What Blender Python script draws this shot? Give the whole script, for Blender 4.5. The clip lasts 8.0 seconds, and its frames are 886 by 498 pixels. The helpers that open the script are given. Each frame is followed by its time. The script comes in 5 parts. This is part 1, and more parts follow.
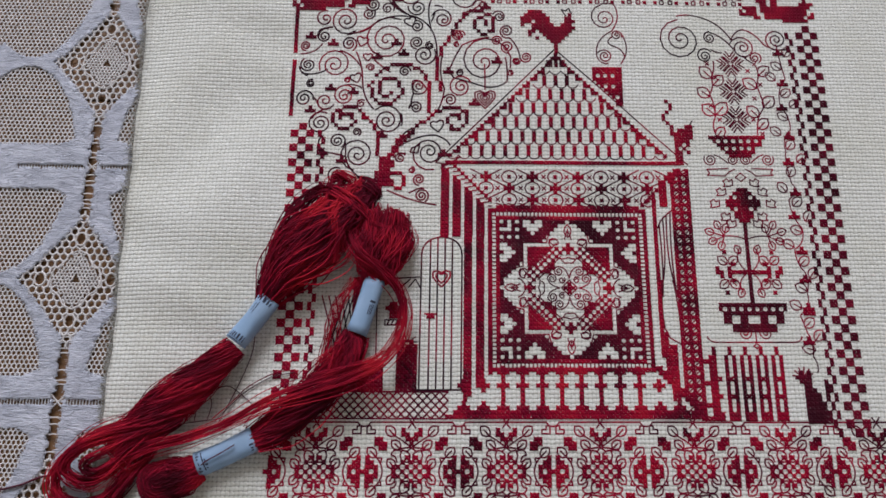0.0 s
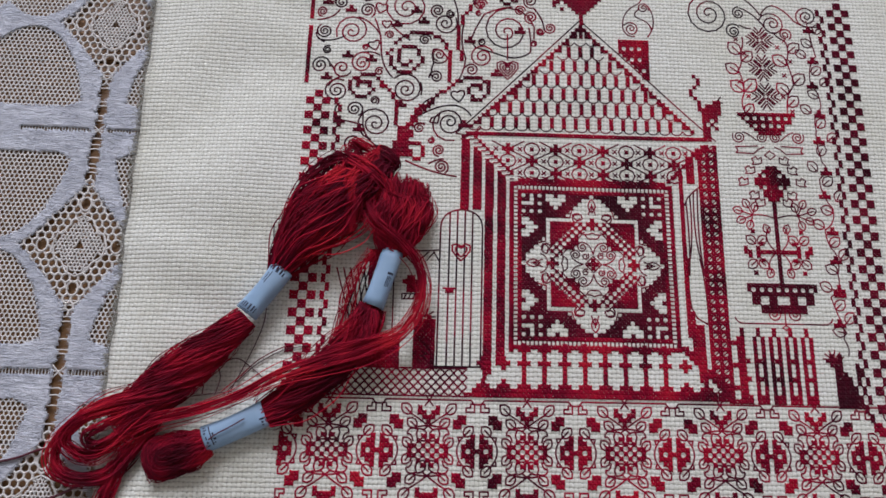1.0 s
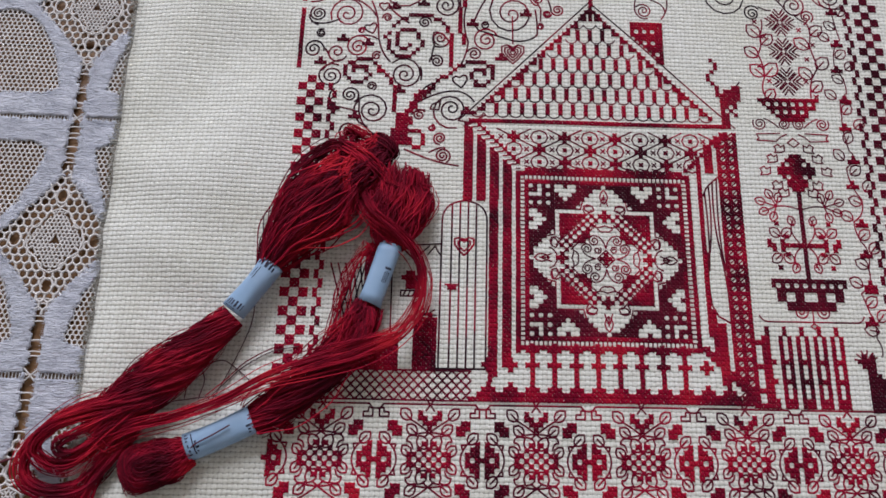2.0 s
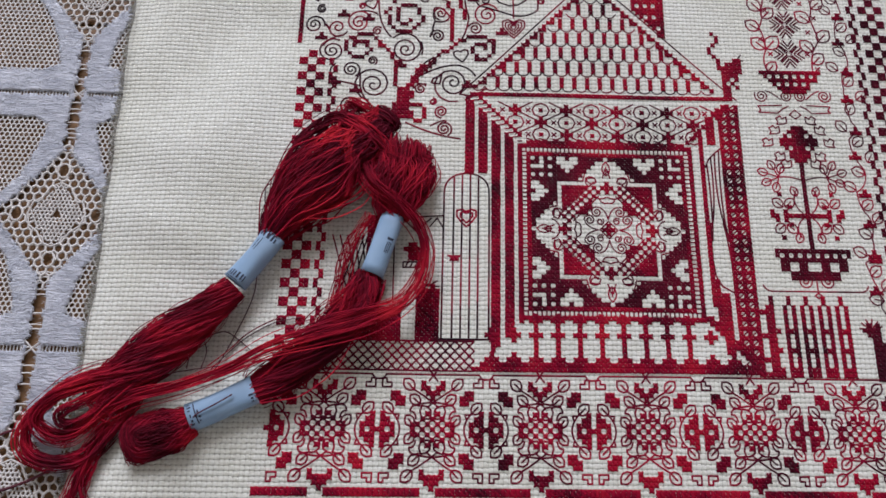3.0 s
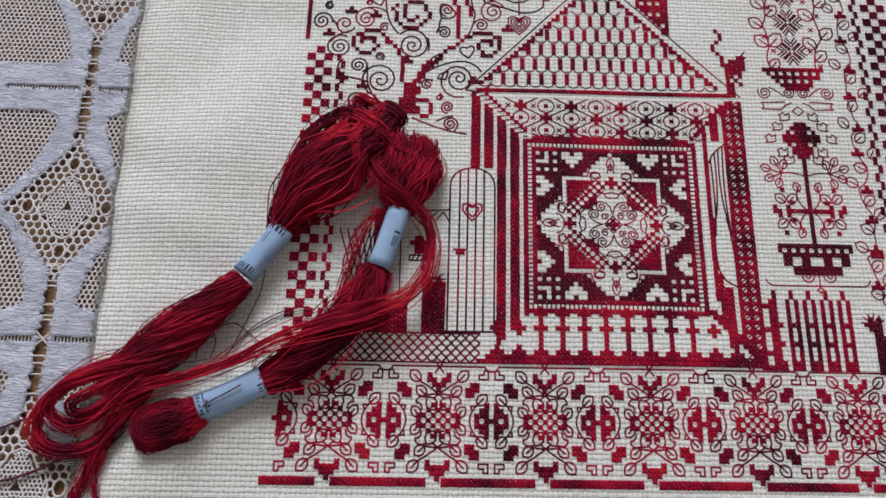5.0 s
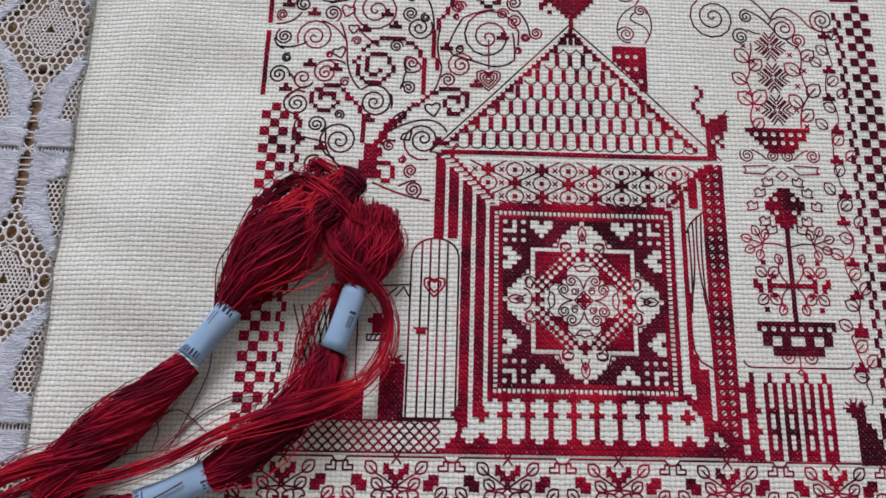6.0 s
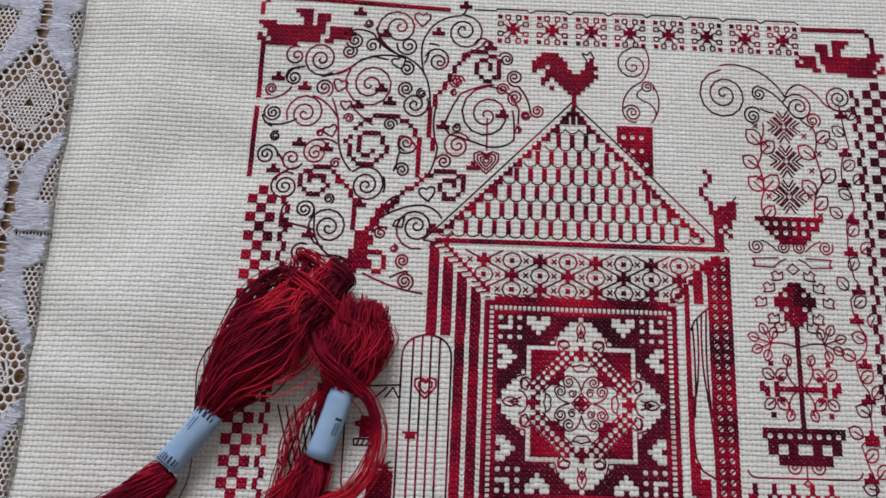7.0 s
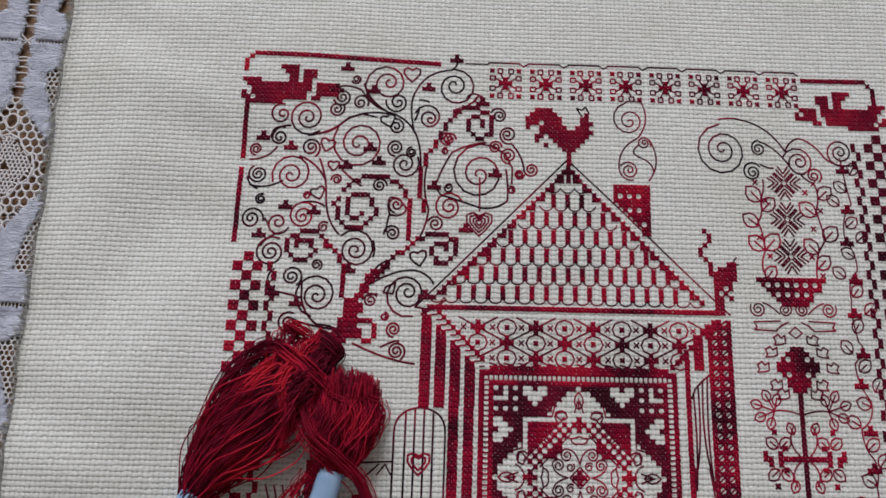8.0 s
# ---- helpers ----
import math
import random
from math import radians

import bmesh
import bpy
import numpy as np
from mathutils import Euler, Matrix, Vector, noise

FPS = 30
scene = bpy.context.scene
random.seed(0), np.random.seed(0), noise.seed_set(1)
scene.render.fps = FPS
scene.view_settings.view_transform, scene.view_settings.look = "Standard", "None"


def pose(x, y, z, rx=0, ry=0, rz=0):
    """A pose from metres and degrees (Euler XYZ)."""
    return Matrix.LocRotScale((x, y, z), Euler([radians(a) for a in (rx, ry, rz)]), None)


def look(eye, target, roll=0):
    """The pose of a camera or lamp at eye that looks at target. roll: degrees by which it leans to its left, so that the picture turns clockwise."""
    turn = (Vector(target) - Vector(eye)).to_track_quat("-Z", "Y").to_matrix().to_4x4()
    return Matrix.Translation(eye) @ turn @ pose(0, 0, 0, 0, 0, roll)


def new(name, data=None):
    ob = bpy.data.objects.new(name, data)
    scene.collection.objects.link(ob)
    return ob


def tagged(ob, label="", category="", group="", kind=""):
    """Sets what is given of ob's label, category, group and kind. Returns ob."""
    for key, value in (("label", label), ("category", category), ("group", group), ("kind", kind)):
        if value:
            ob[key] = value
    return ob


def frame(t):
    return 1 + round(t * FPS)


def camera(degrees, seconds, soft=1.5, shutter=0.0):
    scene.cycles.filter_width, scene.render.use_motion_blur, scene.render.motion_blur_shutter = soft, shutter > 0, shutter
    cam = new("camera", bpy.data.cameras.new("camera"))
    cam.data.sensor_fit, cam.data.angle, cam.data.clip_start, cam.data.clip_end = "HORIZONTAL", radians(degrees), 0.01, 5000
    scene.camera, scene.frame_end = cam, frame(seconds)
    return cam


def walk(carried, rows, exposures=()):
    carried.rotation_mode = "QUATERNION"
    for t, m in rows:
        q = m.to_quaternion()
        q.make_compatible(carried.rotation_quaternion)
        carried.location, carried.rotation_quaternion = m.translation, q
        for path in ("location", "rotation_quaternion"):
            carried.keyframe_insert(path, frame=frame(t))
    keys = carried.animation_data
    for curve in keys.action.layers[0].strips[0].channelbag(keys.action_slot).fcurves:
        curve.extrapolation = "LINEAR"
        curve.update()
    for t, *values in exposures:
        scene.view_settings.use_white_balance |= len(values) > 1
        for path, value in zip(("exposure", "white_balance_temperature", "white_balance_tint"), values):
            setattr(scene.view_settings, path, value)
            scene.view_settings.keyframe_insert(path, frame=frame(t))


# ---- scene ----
cam = camera(60.0, 8.0, soft=1.65)
PATH = [
    (0, (-0.02806, -0.03884, 0.29067), (0.00140, 0.24025, -0.66914), 6.76),
    (0.5, (-0.03203, -0.04099, 0.29137), (0.00114, 0.24126, -0.66740), 7.48),
    (1, (-0.03787, -0.04734, 0.27633), (0.00173, 0.23692, -0.68160), 9.69),
    (1.5, (-0.03696, -0.04757, 0.26285), (0.00135, 0.24533, -0.69253), 9.21),
    (3, (-0.03703, -0.06021, 0.25099), (-0.00141, 0.25084, -0.69874), 7.82),
    (3.5, (-0.03399, -0.07216, 0.25562), (-0.00024, 0.24217, -0.69310), 7.53),
    (4, (-0.03743, -0.07701, 0.25869), (-0.00390, 0.23937, -0.68935), 7.17),
    (5.5, (-0.03865, -0.04734, 0.24959), (-0.00326, 0.25449, -0.70312), 8.36),
    (6, (-0.02751, -0.02681, 0.24853), (0.01276, 0.25728, -0.70942), 9.81),
    (6.5, (-0.02527, -0.00742, 0.24841), (0.01116, 0.26364, -0.71346), 9.95),
    (7, (-0.02405, 0.01319, 0.24765), (0.00837, 0.27205, -0.71772), 9.71),
    (7.5, (-0.02577, 0.02886, 0.24746), (0.01011, 0.28921, -0.71739), 10.11),
    (8, (-0.02483, 0.03611, 0.24492), (0.01820, 0.29657, -0.71960), 11.35),
]
walk(cam, [(t, look(eye, target, roll)) for t, eye, target, roll in PATH],
     exposures=[(0.0, -0.18), (1.5, -0.1), (3.5, -0.02), (4.2, -0.05), (5.5, 0.0), (6.5, -0.08), (7.5, -0.24), (8.0, -0.31)])

# ---- light ----
world = bpy.data.worlds.new("world")
scene.world = world
world.use_nodes = True
wt = world.node_tree
sky = wt.nodes.new("ShaderNodeTexSky")
sky.sky_type, sky.sun_disc = "NISHITA", False
sky.sun_elevation, sky.sun_rotation = radians(38), radians(-40)
wt.nodes["Background"].inputs["Strength"].default_value = 0.1
wt.links.new(sky.outputs["Color"], wt.nodes["Background"].inputs["Color"])

window_light = bpy.data.lights.new("window_light", "AREA")
window_light.shape, window_light.size, window_light.size_y = "RECTANGLE", 1.6, 1.25
window_light.energy, window_light.color = 93.0, (0.896, 0.913, 1.0)
lamp = new("window_light", window_light)
lamp.matrix_world = look((-0.65, 2.36, 1.72), (-0.02, 0.05, 0.0))

# ---- materials ----


def material(name, rough=0.8, sheen=0.0):
    m = bpy.data.materials.new(name)
    m.use_nodes = True
    b = m.node_tree.nodes["Principled BSDF"]
    b.inputs["Roughness"].default_value = rough
    b.inputs["Sheen Weight"].default_value = sheen
    b.inputs["Specular IOR Level"].default_value = 0.3
    return m, m.node_tree, b


def node(nt, kind, **values):
    n = nt.nodes.new("ShaderNode" + kind)
    for key, value in values.items():
        n.inputs[key.replace("_", " ")].default_value = value
    return n


def sums(nt, op, a, b=None):
    n = nt.nodes.new("ShaderNodeMath")
    n.operation = op
    for slot, v in ((0, a), (1, b)):
        if v is None:
            continue
        if isinstance(v, (int, float)):
            n.inputs[slot].default_value = v
        else:
            nt.links.new(v, n.inputs[slot])
    return n.outputs[0]


def ramp(nt, fac, stops):
    n = nt.nodes.new("ShaderNodeValToRGB")
    e = n.color_ramp.elements
    while len(e) < len(stops):
        e.new(0.5)
    for slot, (pos, col) in zip(e, stops):
        slot.position, slot.color = pos, (*col, 1)
    nt.links.new(fac, n.inputs["Fac"])
    return n.outputs["Color"]


def noise_of(nt, scale, detail=3.0, coord="Object", stretch=None):
    tc = nt.nodes.new("ShaderNodeTexCoord")
    out = tc.outputs[coord]
    if stretch:
        mp = nt.nodes.new("ShaderNodeMapping")
        mp.inputs["Scale"].default_value = stretch
        nt.links.new(out, mp.inputs["Vector"])
        out = mp.outputs["Vector"]
    n = node(nt, "TexNoise", Scale=scale, Detail=detail)
    nt.links.new(out, n.inputs["Vector"])
    return n.outputs["Fac"]


def bump(nt, b, height, strength, distance):
    n = node(nt, "Bump", Strength=strength, Distance=distance)
    nt.links.new(height, n.inputs["Height"])
    nt.links.new(n.outputs["Normal"], b.inputs["Normal"])


def mixed(nt, fac, a, b):
    n = nt.nodes.new("ShaderNodeMix")
    n.data_type = "RGBA"
    for slot, v in ((0, fac), (6, a), (7, b)):
        if isinstance(v, (int, float)):
            n.inputs[slot].default_value = v
        elif isinstance(v, tuple):
            n.inputs[slot].default_value = (*v, 1)
        else:
            nt.links.new(v, n.inputs[slot])
    return n.outputs[2]


def fabric_material():
    """Evenweave cotton: blocks of threads with a small hole at every corner."""
    m, nt, b = material("evenweave_cotton", 0.9, 0.2)
    tc = nt.nodes.new("ShaderNodeTexCoord")
    wob = node(nt, "TexNoise", Scale=0.9, Detail=2.0)
    nt.links.new(tc.outputs["UV"], wob.inputs["Vector"])
    sep = nt.nodes.new("ShaderNodeSeparateXYZ")
    nt.links.new(tc.outputs["UV"], sep.inputs[0])
    wv = sums(nt, "MULTIPLY", sums(nt, "SUBTRACT", wob.outputs["Fac"], 0.5), 0.6)
    u = sums(nt, "ADD", sep.outputs["X"], wv)
    v = sums(nt, "ADD", sep.outputs["Y"], wv)
    across = sums(nt, "ABSOLUTE", sums(nt, "COSINE", sums(nt, "MULTIPLY", u, math.pi)))
    along = sums(nt, "ABSOLUTE", sums(nt, "COSINE", sums(nt, "MULTIPLY", v, math.pi)))
    ridge = sums(nt, "POWER", along, 0.45)
    block = sums(nt, "POWER", across, 0.35)
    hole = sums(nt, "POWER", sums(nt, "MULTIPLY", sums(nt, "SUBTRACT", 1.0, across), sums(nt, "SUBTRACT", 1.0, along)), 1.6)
    threads = sums(nt, "SINE", sums(nt, "MULTIPLY", v, 2 * math.pi * 4))
    height = sums(nt, "ADD", sums(nt, "MULTIPLY", sums(nt, "ADD", ridge, sums(nt, "MULTIPLY", block, 0.6)), 0.6), sums(nt, "MULTIPLY", threads, 0.04))
    tint = ramp(nt, noise_of(nt, 26, 4), [(0.3, (0.76, 0.76, 0.70)), (0.5, (0.81, 0.815, 0.775)), (0.75, (0.84, 0.845, 0.82))])
    fleck = ramp(nt, noise_of(nt, 900, 2), [(0.35, (0.86, 0.85, 0.82)), (0.65, (1, 1, 1))])
    mul = nt.nodes.new("ShaderNodeMix")
    mul.data_type, mul.blend_type = "RGBA", "MULTIPLY"
    mul.inputs[0].default_value = 1.0
    nt.links.new(tint, mul.inputs[6])
    nt.links.new(fleck, mul.inputs[7])
    # shade in the grooves between thread rows, put into the colour with the dark holes
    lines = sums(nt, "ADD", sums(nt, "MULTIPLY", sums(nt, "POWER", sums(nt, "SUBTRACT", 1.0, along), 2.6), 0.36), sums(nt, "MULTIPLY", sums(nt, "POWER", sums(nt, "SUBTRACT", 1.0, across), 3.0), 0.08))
    gap_shade = sums(nt, "ADD", sums(nt, "MULTIPLY", hole, 0.6), lines)
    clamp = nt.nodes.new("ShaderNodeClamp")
    nt.links.new(gap_shade, clamp.inputs["Value"])
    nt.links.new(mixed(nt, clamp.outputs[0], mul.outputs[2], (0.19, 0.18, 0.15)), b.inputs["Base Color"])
    bump(nt, b, height, 0.75, 0.0007)
    return m


def thread_material(name, stops, scale=70.0, rough=0.6, sheen=0.1, island=0.16):
    """Space-dyed cotton floss: long runs of one shade, with fine strands."""
    m, nt, b = material(name, rough, sheen)
    geo = nt.nodes.new("ShaderNodeNewGeometry")
    soft = noise_of(nt, scale, 1.5)
    fac = sums(nt, "ADD", soft, sums(nt, "MULTIPLY", sums(nt, "SUBTRACT", geo.outputs["Random Per Island"], 0.5), island))
    nt.links.new(ramp(nt, fac, stops), b.inputs["Base Color"])
    bump(nt, b, noise_of(nt, 2600, 2), 0.4, 0.0002)
    return m


def plain_material(name, low, high, scale, rough=0.7, bumps=0.3, distance=0.0003, stretch=None, sheen=0.0):
    m, nt, b = material(name, rough, sheen)
    n = noise_of(nt, scale, 5, stretch=stretch)
    nt.links.new(ramp(nt, n, [(0.3, low), (0.7, high)]), b.inputs["Base Color"])
    bump(nt, b, noise_of(nt, scale * 3, 4, stretch=stretch), bumps, distance)
    return m


FABRIC = fabric_material()
CROSS = thread_material("variegated_red_floss", [(0.32, (0.045, 0.003, 0.011)), (0.42, (0.15, 0.003, 0.020)), (0.55, (0.30, 0.004, 0.028)), (0.78, (0.46, 0.012, 0.032))], 50, sheen=0.0, island=0.14)
DARK = thread_material("dark_maroon_floss", [(0.35, (0.045, 0.004, 0.012)), (0.55, (0.11, 0.005, 0.020)), (0.75, (0.22, 0.008, 0.030))], 62, sheen=0.0, island=0.1)
BRIGHT = thread_material("bright_red_floss", [(0.35, (0.16, 0.004, 0.022)), (0.6, (0.27, 0.006, 0.029)), (0.75, (0.40, 0.013, 0.034))], 75, sheen=0.0)
LINE = thread_material("fine_dark_floss", [(0.38, (0.016, 0.005, 0.010)), (0.50, (0.050, 0.005, 0.014)), (0.62, (0.24, 0.008, 0.030))], 48, sheen=0.0, island=0.06)
WINE = thread_material("fine_wine_floss", [(0.36, (0.05, 0.004, 0.014)), (0.48, (0.15, 0.005, 0.024)), (0.62, (0.34, 0.009, 0.038))], 52, sheen=0.0, island=0.08)
for floss in (CROSS, DARK, BRIGHT, LINE, WINE):
    floss.node_tree.nodes["Principled BSDF"].inputs["Specular IOR Level"].default_value = 0.06
SKEIN = thread_material("skein_floss", [(0.30, (0.07, 0.002, 0.011)), (0.44, (0.17, 0.003, 0.019)), (0.58, (0.33, 0.005, 0.026)), (0.76, (0.56, 0.016, 0.034))], 60, 0.75, 0.0, 0.2)
SKEIN.node_tree.nodes["Principled BSDF"].inputs["Specular IOR Level"].default_value = 0.12
LOOP = thread_material("bright_skein_floss", [(0.30, (0.14, 0.003, 0.016)), (0.50, (0.32, 0.005, 0.026)), (0.72, (0.58, 0.018, 0.036))], 60, 0.75, 0.0, 0.24)
LOOP.node_tree.nodes["Principled BSDF"].inputs["Specular IOR Level"].default_value = 0.1
DEEP = thread_material("deep_maroon_skein_floss", [(0.30, (0.05, 0.002, 0.010)), (0.48, (0.115, 0.002, 0.016)), (0.62, (0.21, 0.003, 0.020)), (0.80, (0.44, 0.010, 0.029))], 45, 0.75, 0.0, 0.22)
DEEP.node_tree.nodes["Principled BSDF"].inputs["Specular IOR Level"].default_value = 0.12
STRAY = thread_material("stray_thread", [(0.3, (0.03, 0.008, 0.02)), (0.7, (0.12, 0.012, 0.025))], 60)
LACE = plain_material("napped_lace_yarn", (0.44, 0.46, 0.54), (0.68, 0.70, 0.79), 420, 0.95, 0.9, 0.0008, (0.35, 1.4, 1), 0.4)
NET = plain_material("lace_net_thread", (0.62, 0.59, 0.58), (0.74, 0.71, 0.71), 300, 0.9, 0.3)
PAPER = plain_material("pale_blue_paper", (0.24, 0.37, 0.55), (0.30, 0.43, 0.61), 120, 0.55, 0.15)
INK = plain_material("dark_ink", (0.02, 0.025, 0.05), (0.04, 0.045, 0.08), 200, 0.6, 0.0)
WOOD = plain_material("varnished_brown_wood", (0.13, 0.065, 0.028), (0.26, 0.14, 0.065), 30, 0.45, 0.2, 0.0004, (1, 12, 12))
WALL = plain_material("off_white_plaster", (0.62, 0.60, 0.56), (0.70, 0.68, 0.64), 3, 0.9, 0.2, 0.002)
FLOOR = plain_material("brown_floor_boards", (0.16, 0.09, 0.05), (0.24, 0.14, 0.08), 6, 0.5, 0.2, 0.001, (1, 10, 1))


def mesh_of(name, verts, faces, mat, parent=None, label="", smooth=True, uvs=None):
    me = bpy.data.meshes.new(name)
    me.from_pydata(verts, [], faces)
    me.materials.append(mat)
    if smooth:
        me.polygons.foreach_set("use_smooth", [True] * len(me.polygons))
    if uvs is not None:
        layer = me.uv_layers.new(name="weave")
        idx = np.zeros(len(me.loops), dtype=np.int32)
        me.loops.foreach_get("vertex_index", idx)
        layer.data.foreach_set("uv", np.asarray(uvs, dtype=np.float32)[idx].ravel())
    me.update()
    ob = new(name, me)
    if parent is not None:
        ob.parent = parent
    if label:
        ob["label"] = label
    return ob


def part(name, bm, mat, parent, label=""):
    me = bpy.data.meshes.new(name)
    bm.to_mesh(me)
    bm.free()
    me.materials.append(mat)
    ob = new(name, me)
    ob.parent = parent
    if label:
        ob["label"] = label
    return ob


def box(x0, x1, y0, y1, z0, z1, bevel=0.0):
    bm = bmesh.new()
    bmesh.ops.create_cube(bm, size=1, matrix=Matrix.LocRotScale(((x0 + x1) / 2, (y0 + y1) / 2, (z0 + z1) / 2), None, (x1 - x0, y1 - y0, z1 - z0)))
    if bevel:
        bmesh.ops.bevel(bm, geom=bm.edges[:], offset=bevel, segments=2, affect="EDGES", profile=0.5)
    return bm


def empty(name, label, category, group="", kind=""):
    return tagged(new(name), label, category, group, kind)


# ---- room ----
TABLE = -0.0056


def structure(name, bms, mat, label, category):
    bm = bmesh.new()
    for b in bms:
        me = bpy.data.meshes.new("tmp")
        b.to_mesh(me)
        b.free()
        bm.from_mesh(me)
        bpy.data.meshes.remove(me)
    me = bpy.data.meshes.new(name)
    bm.to_mesh(me)
    bm.free()
    me.materials.append(mat)
    return tagged(new(name, me), label, category, kind="structure")


Z0, Z1 = TABLE - 0.75, TABLE + 2.3
structure("floor", [box(-3.2, 2.0, -2.2, 2.4, Z0 - 0.1, Z0)], FLOOR, "brown wooden floor under the table", "floor")
structure("ceiling", [box(-3.2, 2.0, -2.2, 2.4, Z1, Z1 + 0.1)], WALL, "plain off-white ceiling of the room", "ceiling")
structure("wall_west", [box(-3.2, -3.0, -2.2, 2.4, Z0, Z1)], WALL, "plain off-white plaster wall", "wall")
structure("wall_east", [box(2.0, 2.2, -2.2, 2.4, Z0, Z1)], WALL, "plain off-white plaster wall", "wall")
structure("wall_south", [box(-3.2, 2.2, -2.4, -2.2, Z0, Z1)], WALL, "plain off-white plaster wall", "wall")
structure("wall_north", [box(-3.2, -1.5, 2.4, 2.6, Z0, Z1), box(0.2, 2.2, 2.4, 2.6, Z0, Z1), box(-1.5, 0.2, 2.4, 2.6, Z0, 0.92), box(-1.5, 0.2, 2.4, 2.6, 2.22, Z1)], WALL, "off-white plaster wall with a window opening", "wall")

table = empty("table", "varnished brown wooden table under a lace tablecloth", "table")
table.location = (0, 0, Z0)
TW, TD = (-0.52, 0.62), (-0.34, 0.56)
for k in range(6):
    y0 = TD[0] + k * (TD[1] - TD[0]) / 6
    ob = part("tabletop_board", box(TW[0], TW[1], y0, y0 + 0.1495, TABLE - 0.028, TABLE, 0.0012), WOOD, table)
    ob.location.z = -Z0
for x in (TW[0] + 0.06, TW[1] - 0.06):
    for y in (TD[0] + 0.06, TD[1] - 0.06):
        part("leg", box(x - 0.03, x + 0.03, y - 0.03, y + 0.03, 0, 0.75 - 0.028, 0.004), WOOD, table)

# ---- the weave lattice: column u, row v, one unit a stitch ----
C = 0.0015875
K = 1.036


def swell(x, y):
    """The cloth's soft waves and its drop at the loose edge."""
    loose = max(0.0, min(1.0, (-x - 0.03) / 0.07))
    w = 0.00035 * math.sin(x * 21 + y * 46 + 1.0) + 0.00055 * loose * math.sin(y * 150 - x * 30 + 2 * math.sin(y * 41 + x * 60))
    w += 0.0003 * math.sin(x * 60 + 2 * math.sin(y * 30)) + 0.0013 * loose * (1 - max(0.0, min(1.0, (-x - 0.118) / 0.026))) * math.sin(62 * (y - 0.128 - 0.45 * (x + 0.11)))
    edge = max(0.0, min(1.0, (-x - 0.115) / 0.03))
    return w - 0.0024 * edge * edge


def place(u, v, up=0.0):
    u, v = u + 0.5, v + 0.45
    x, y = (u + 0.0064 * v) * C, (v + u * (0.0103 + 0.00009 * v)) * K * C
    return (x, y, swell(x, y) + up)


cloth = empty("embroidered_cloth", "cream evenweave cotton cloth embroidered in red, lying on lace", "embroidery")


def fabric_sheet():
    """The cloth itself: a sheet with thickness and a slightly ragged left edge."""
    verts, faces, uvs = [], [], []
    us = np.arange(-91.5, 131, 1.5)
    vs = np.arange(-78, 151, 1.5)
    n = len(us)
    for v in vs:
        for i, u in enumerate(us):
            if i == 0:
                u = u + 0.6 * noise.noise((0, v * 0.15, 3)) + 0.25 * noise.noise((0, v * 1.3, 7)) - 0.5 - 0.024 * (v - 27)
            p = place(u, v)
            verts.append(p)
            uvs.append((u + 0.5, v + 0.5))
    for j in range(len(vs) - 1):
        for i in range(n - 1):
            a = j * n + i
            faces.append((a, a + 1, a + n + 1, a + n))
    base = len(verts)
    rim = [j * n for j in range(len(vs))]
    for a in rim:
        x, y, z = verts[a]
        verts.append((x + 0.0001, y, z - 0.0008))
        uvs.append(uvs[a])
    for k in range(len(rim) - 1):
        faces.append((rim[k + 1], rim[k], base + k, base + k + 1))
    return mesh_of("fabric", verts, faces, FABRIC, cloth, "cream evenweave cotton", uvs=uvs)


fabric_sheet()


